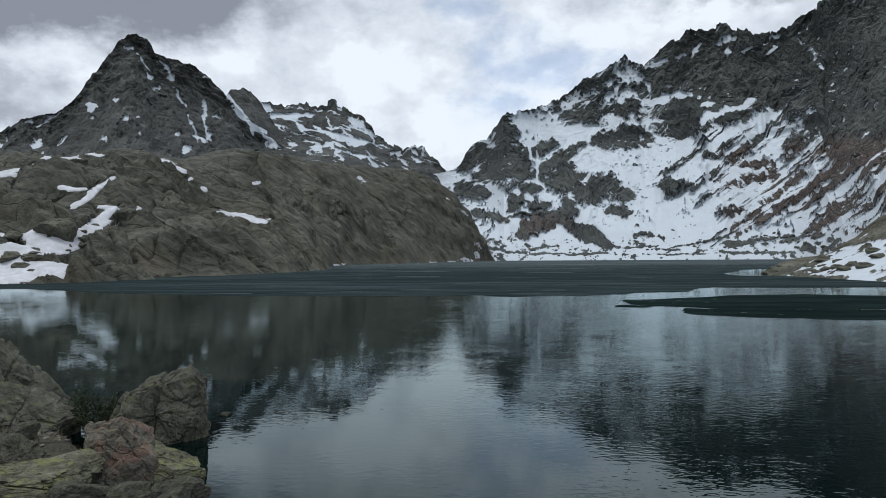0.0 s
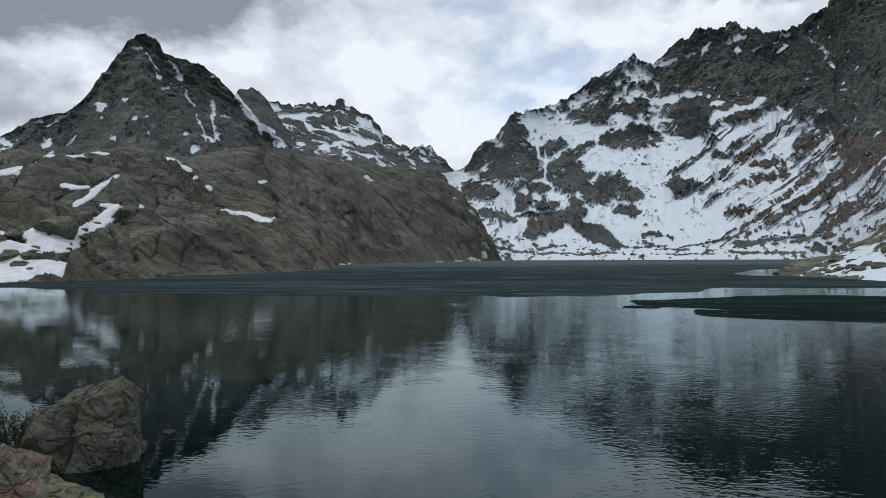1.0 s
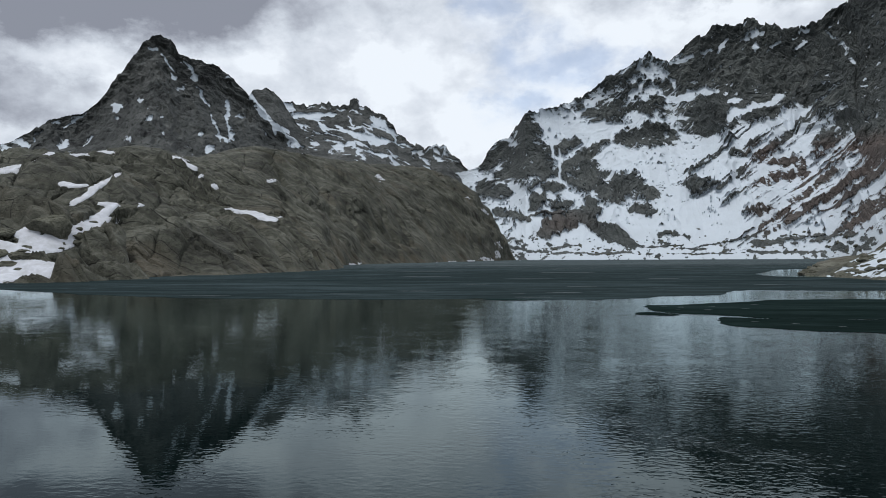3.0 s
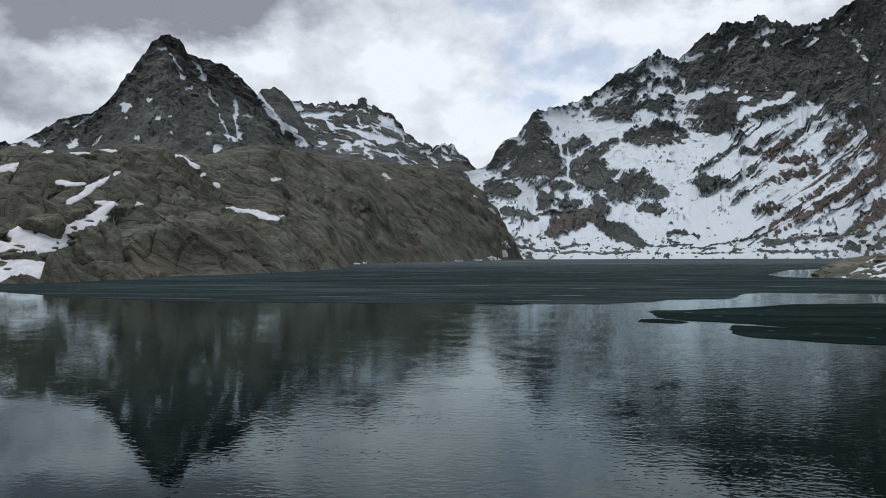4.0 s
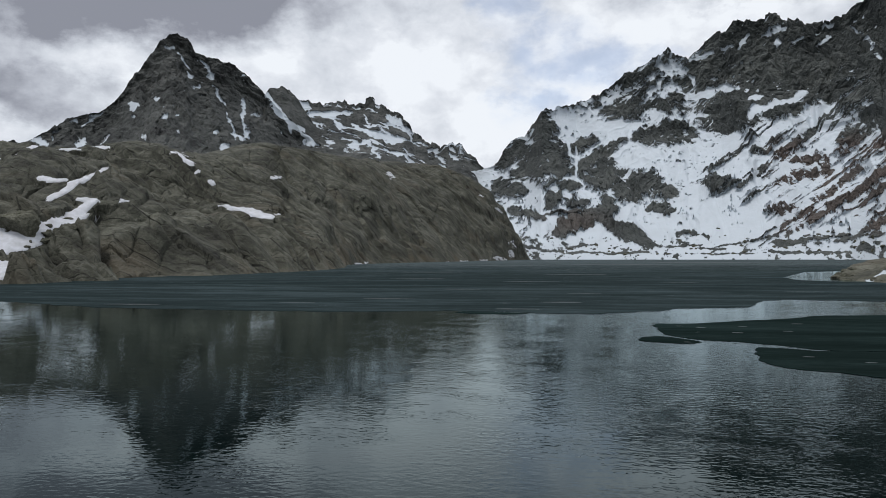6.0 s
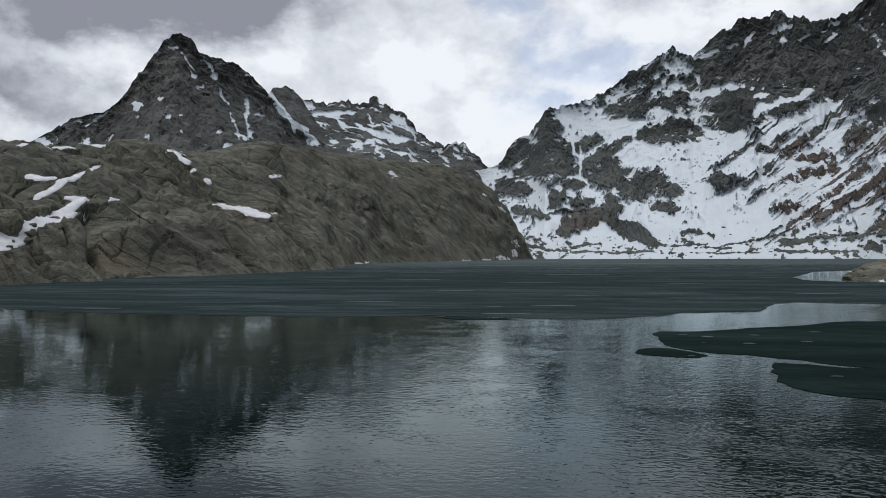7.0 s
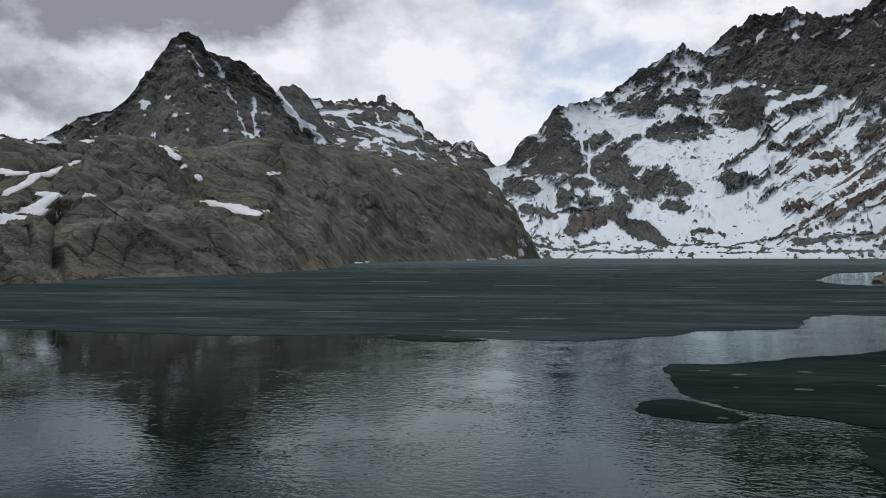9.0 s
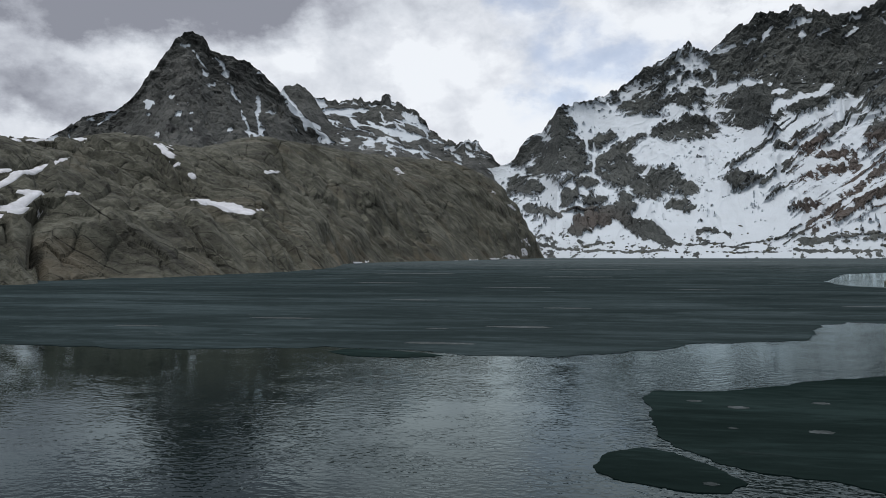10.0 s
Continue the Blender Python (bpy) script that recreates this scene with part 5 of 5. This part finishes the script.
# blocks strewn over the snow of the far shore
cirque_p = np.empty(len(CIRQUE.data.vertices) * 3)
CIRQUE.data.vertices.foreach_get("co", cirque_p)
cirque_p = cirque_p.reshape(-1, 3)
cirque_b, cirque_e = bearing_elevation(cirque_p)
near_shore = np.where((cirque_e < 3.4) & (np.hypot(cirque_p[:, 0], cirque_p[:, 1]) < 1000))[0]
for i in range(70):
    b, e = rnd.uniform(1.0, 26.0), 0.05 + 1.5 * rnd.random() ** 1.8 + (1.2 * rnd.random() if i % 4 == 0 else 0)
    j = near_shore[np.argmin((cirque_b[near_shore] - b) ** 2 + (cirque_e[near_shore] - e) ** 2)]
    a = rnd.uniform(0.7, 1.9)
    boulder(BLOCK[i % 3], Vector(cirque_p[j]), (a * 1.2, a * 1.1, a * 1.0), (0, 0, rnd.uniform(0, 360)), "dark block lying on the snow of the far shore", "blocks of the far shore")
# boulders of the far shore bank
rnd = random.Random(5)
for i in range(44):
    c, r = rnd.randrange(60, 400), rnd.randrange(2, 90)
    a = rnd.uniform(0.4, 1.15)
    boulder(BLOCK[i % 3], Vector(BANK_XYZ[r, c]), (a * 1.2, a, a * 0.7), (0, 0, rnd.uniform(0, 360)), "olive-grey boulder in the snow of the bank", "bank boulders")


# ---------------------------------------------------------------- low growth and gravel between the boulders
def plain_material(name, dark, light, scale=6.0, rough=0.8):
    mt, n, l, b = material(name, rough, 0.2)
    tc, oi = n.new("ShaderNodeTexCoord"), n.new("ShaderNodeNewGeometry")
    f = tex_noise(n, l, tc.outputs["Object"], scale, 6, 0.6)
    k = maths(n, l, "ADD", maths(n, l, "MULTIPLY", f, 0.6), maths(n, l, "MULTIPLY", oi.outputs["Random Per Island"], 0.4))
    l.new(ramp_of(n, l, k, [(0.3, dark), (0.7, light)]), b.inputs["Base Color"])
    return mt


MAT_LEAF = plain_material("juniper_needles", (0.012, 0.020, 0.010), (0.045, 0.060, 0.028))
MAT_GRASS = plain_material("dry_grass", (0.07, 0.055, 0.03), (0.17, 0.135, 0.075))
MAT_STEM = plain_material("juniper_wood", (0.05, 0.035, 0.025), (0.11, 0.08, 0.06))


def quads_mesh(name, quads, mat):
    me = bpy.data.meshes.new(name)
    q = np.asarray(quads, float)
    me.from_pydata(q.reshape(-1, 3).tolist(), [], np.arange(len(q) * 4).reshape(-1, 4).tolist())
    me.materials.append(mat)
    return me


def ground_height(x, y):
    """Height of the near shore at a place."""
    hit, at, _, _ = bpy.data.objects["ground"].ray_cast(Vector((x, y, 20)), Vector((0, 0, -1)))
    return at.z if hit else 0.0


def juniper_bush(x, y, z, a, b, h, turn, seed, label):
    """A low evergreen bush: stems and many short needle sprays with an uneven top."""
    rnd = np.random.default_rng(seed)
    base = tagged(new("juniper_bush"), label, "bush", "bushes between the boulders")
    base.matrix_world = pose(x, y, z, 0, 0, turn)
    quads = []
    lobes = [(rnd.uniform(-0.7, 0.7) * a, rnd.uniform(-0.6, 0.6) * b, rnd.uniform(0.55, 1.0)) for _ in range(9)]
    for _ in range(2600):
        lx, ly, k = lobes[rnd.integers(len(lobes))]
        d = rnd.normal(size=3)
        d /= np.linalg.norm(d)
        d[2] = abs(d[2])
        c = np.array([lx, ly, 0.0]) + d * np.array([a * 0.42, b * 0.45, h * k]) * rnd.uniform(0.55, 1.08)
        up = d * 0.6 + rnd.normal(size=3) * 0.5
        up /= np.linalg.norm(up)
        side = np.cross(up, rnd.normal(size=3))
        side /= np.linalg.norm(side)
        ln, wd = rnd.uniform(0.035, 0.075), rnd.uniform(0.008, 0.016)
        quads.append([c - side * wd, c + side * wd, c + side * wd * 0.3 + up * ln, c - side * wd * 0.3 + up * ln])
    leaves = new("foliage", quads_mesh("foliage", quads, MAT_LEAF))
    leaves.parent = base
    for lx, ly, k in lobes[:5]:
        bm = bmesh.new()
        bmesh.ops.create_cone(bm, segments=6, radius1=0.02, radius2=0.006, depth=h * k * 1.1, cap_ends=True)
        bmesh.ops.transform(bm, matrix=Matrix.Translation((lx * 0.8, ly * 0.8, h * k * 0.4)) @ Euler((ly * 0.6, lx * 0.6, 0)).to_matrix().to_4x4(), verts=bm.verts)
        part("stem", bm, MAT_STEM, base, "thin brown stem")
    return base


juniper_bush(-12.55, 14.6, 0.25, 0.72, 0.45, 0.88, 10, 1, "dark green juniper bush crouching between two boulders")
juniper_bush(-11.75, 13.75, 0.20, 0.35, 0.25, 0.34, 40, 2, "small dark green bush at the boulder's foot")


def build_grass():
    rnd = np.random.default_rng(4)
    quads = []
    for _ in range(1500):
        x, y = rnd.uniform(-13.2, -10.2), rnd.uniform(10.6, 13.6)
        z = ground_height(x, y)
        if z < 0.12:
            continue
        a, ln = rnd.uniform(0, math.tau), rnd.uniform(0.05, 0.13)
        side = np.array([math.cos(a), math.sin(a), 0]) * 0.006
        tip = np.array([x + rnd.normal() * 0.05, y + rnd.normal() * 0.05, z + ln])
        root = np.array([x, y, z - 0.01])
        quads.append([root - side, root + side, tip + side * 0.2, tip - side * 0.2])
    tagged(new("grass", quads_mesh("grass", quads, MAT_GRASS)), "short dry yellow-brown grass between the shore boulders", "grass", kind="stuff")


build_grass()


def build_gravel():
    """Loose gravel and cobbles of the near shore, joined."""
    rnd = np.random.default_rng(6)
    bm = bmesh.new()
    bmesh.ops.create_icosphere(bm, subdivisions=1, radius=1)
    v0 = np.array([v.co for v in bm.verts])
    f0 = np.array([[v.index for v in f.verts] for f in bm.faces])
    bm.free()
    vs, fs = [], []
    for i in range(1700):
        x, y = rnd.uniform(-15, -7.5), rnd.uniform(7.5, 15.0)
        z = ground_height(x, y)
        if z < -0.35:
            continue
        a = rnd.choice([0.03, 0.05, 0.08, 0.13, 0.2], p=[0.3, 0.3, 0.22, 0.12, 0.06]) * rnd.uniform(0.7, 1.3)
        t = rnd.uniform(0, math.tau)
        p = v0 * (1 + rnd.uniform(-0.22, 0.22, (len(v0), 1))) * np.array([a, a * 0.8, a * 0.55])
        p = np.stack([p[:, 0] * math.cos(t) - p[:, 1] * math.sin(t) + x, p[:, 0] * math.sin(t) + p[:, 1] * math.cos(t) + y, p[:, 2] + z + a * 0.15], -1)
        fs.append(f0 + len(vs) * len(v0))
        vs.append(p)
    me = bpy.data.meshes.new("gravel")
    me.from_pydata(np.concatenate(vs).tolist(), [], np.concatenate(fs).tolist())
    me.materials.append(MAT_GRAVEL)
    tagged(new("gravel", me), "loose grey gravel and cobbles on the shore", "gravel", kind="stuff")


MAT_GRAVEL = plain_material("shore_gravel", (0.05, 0.047, 0.04), (0.20, 0.19, 0.165), 9.0, 0.85)
build_gravel()
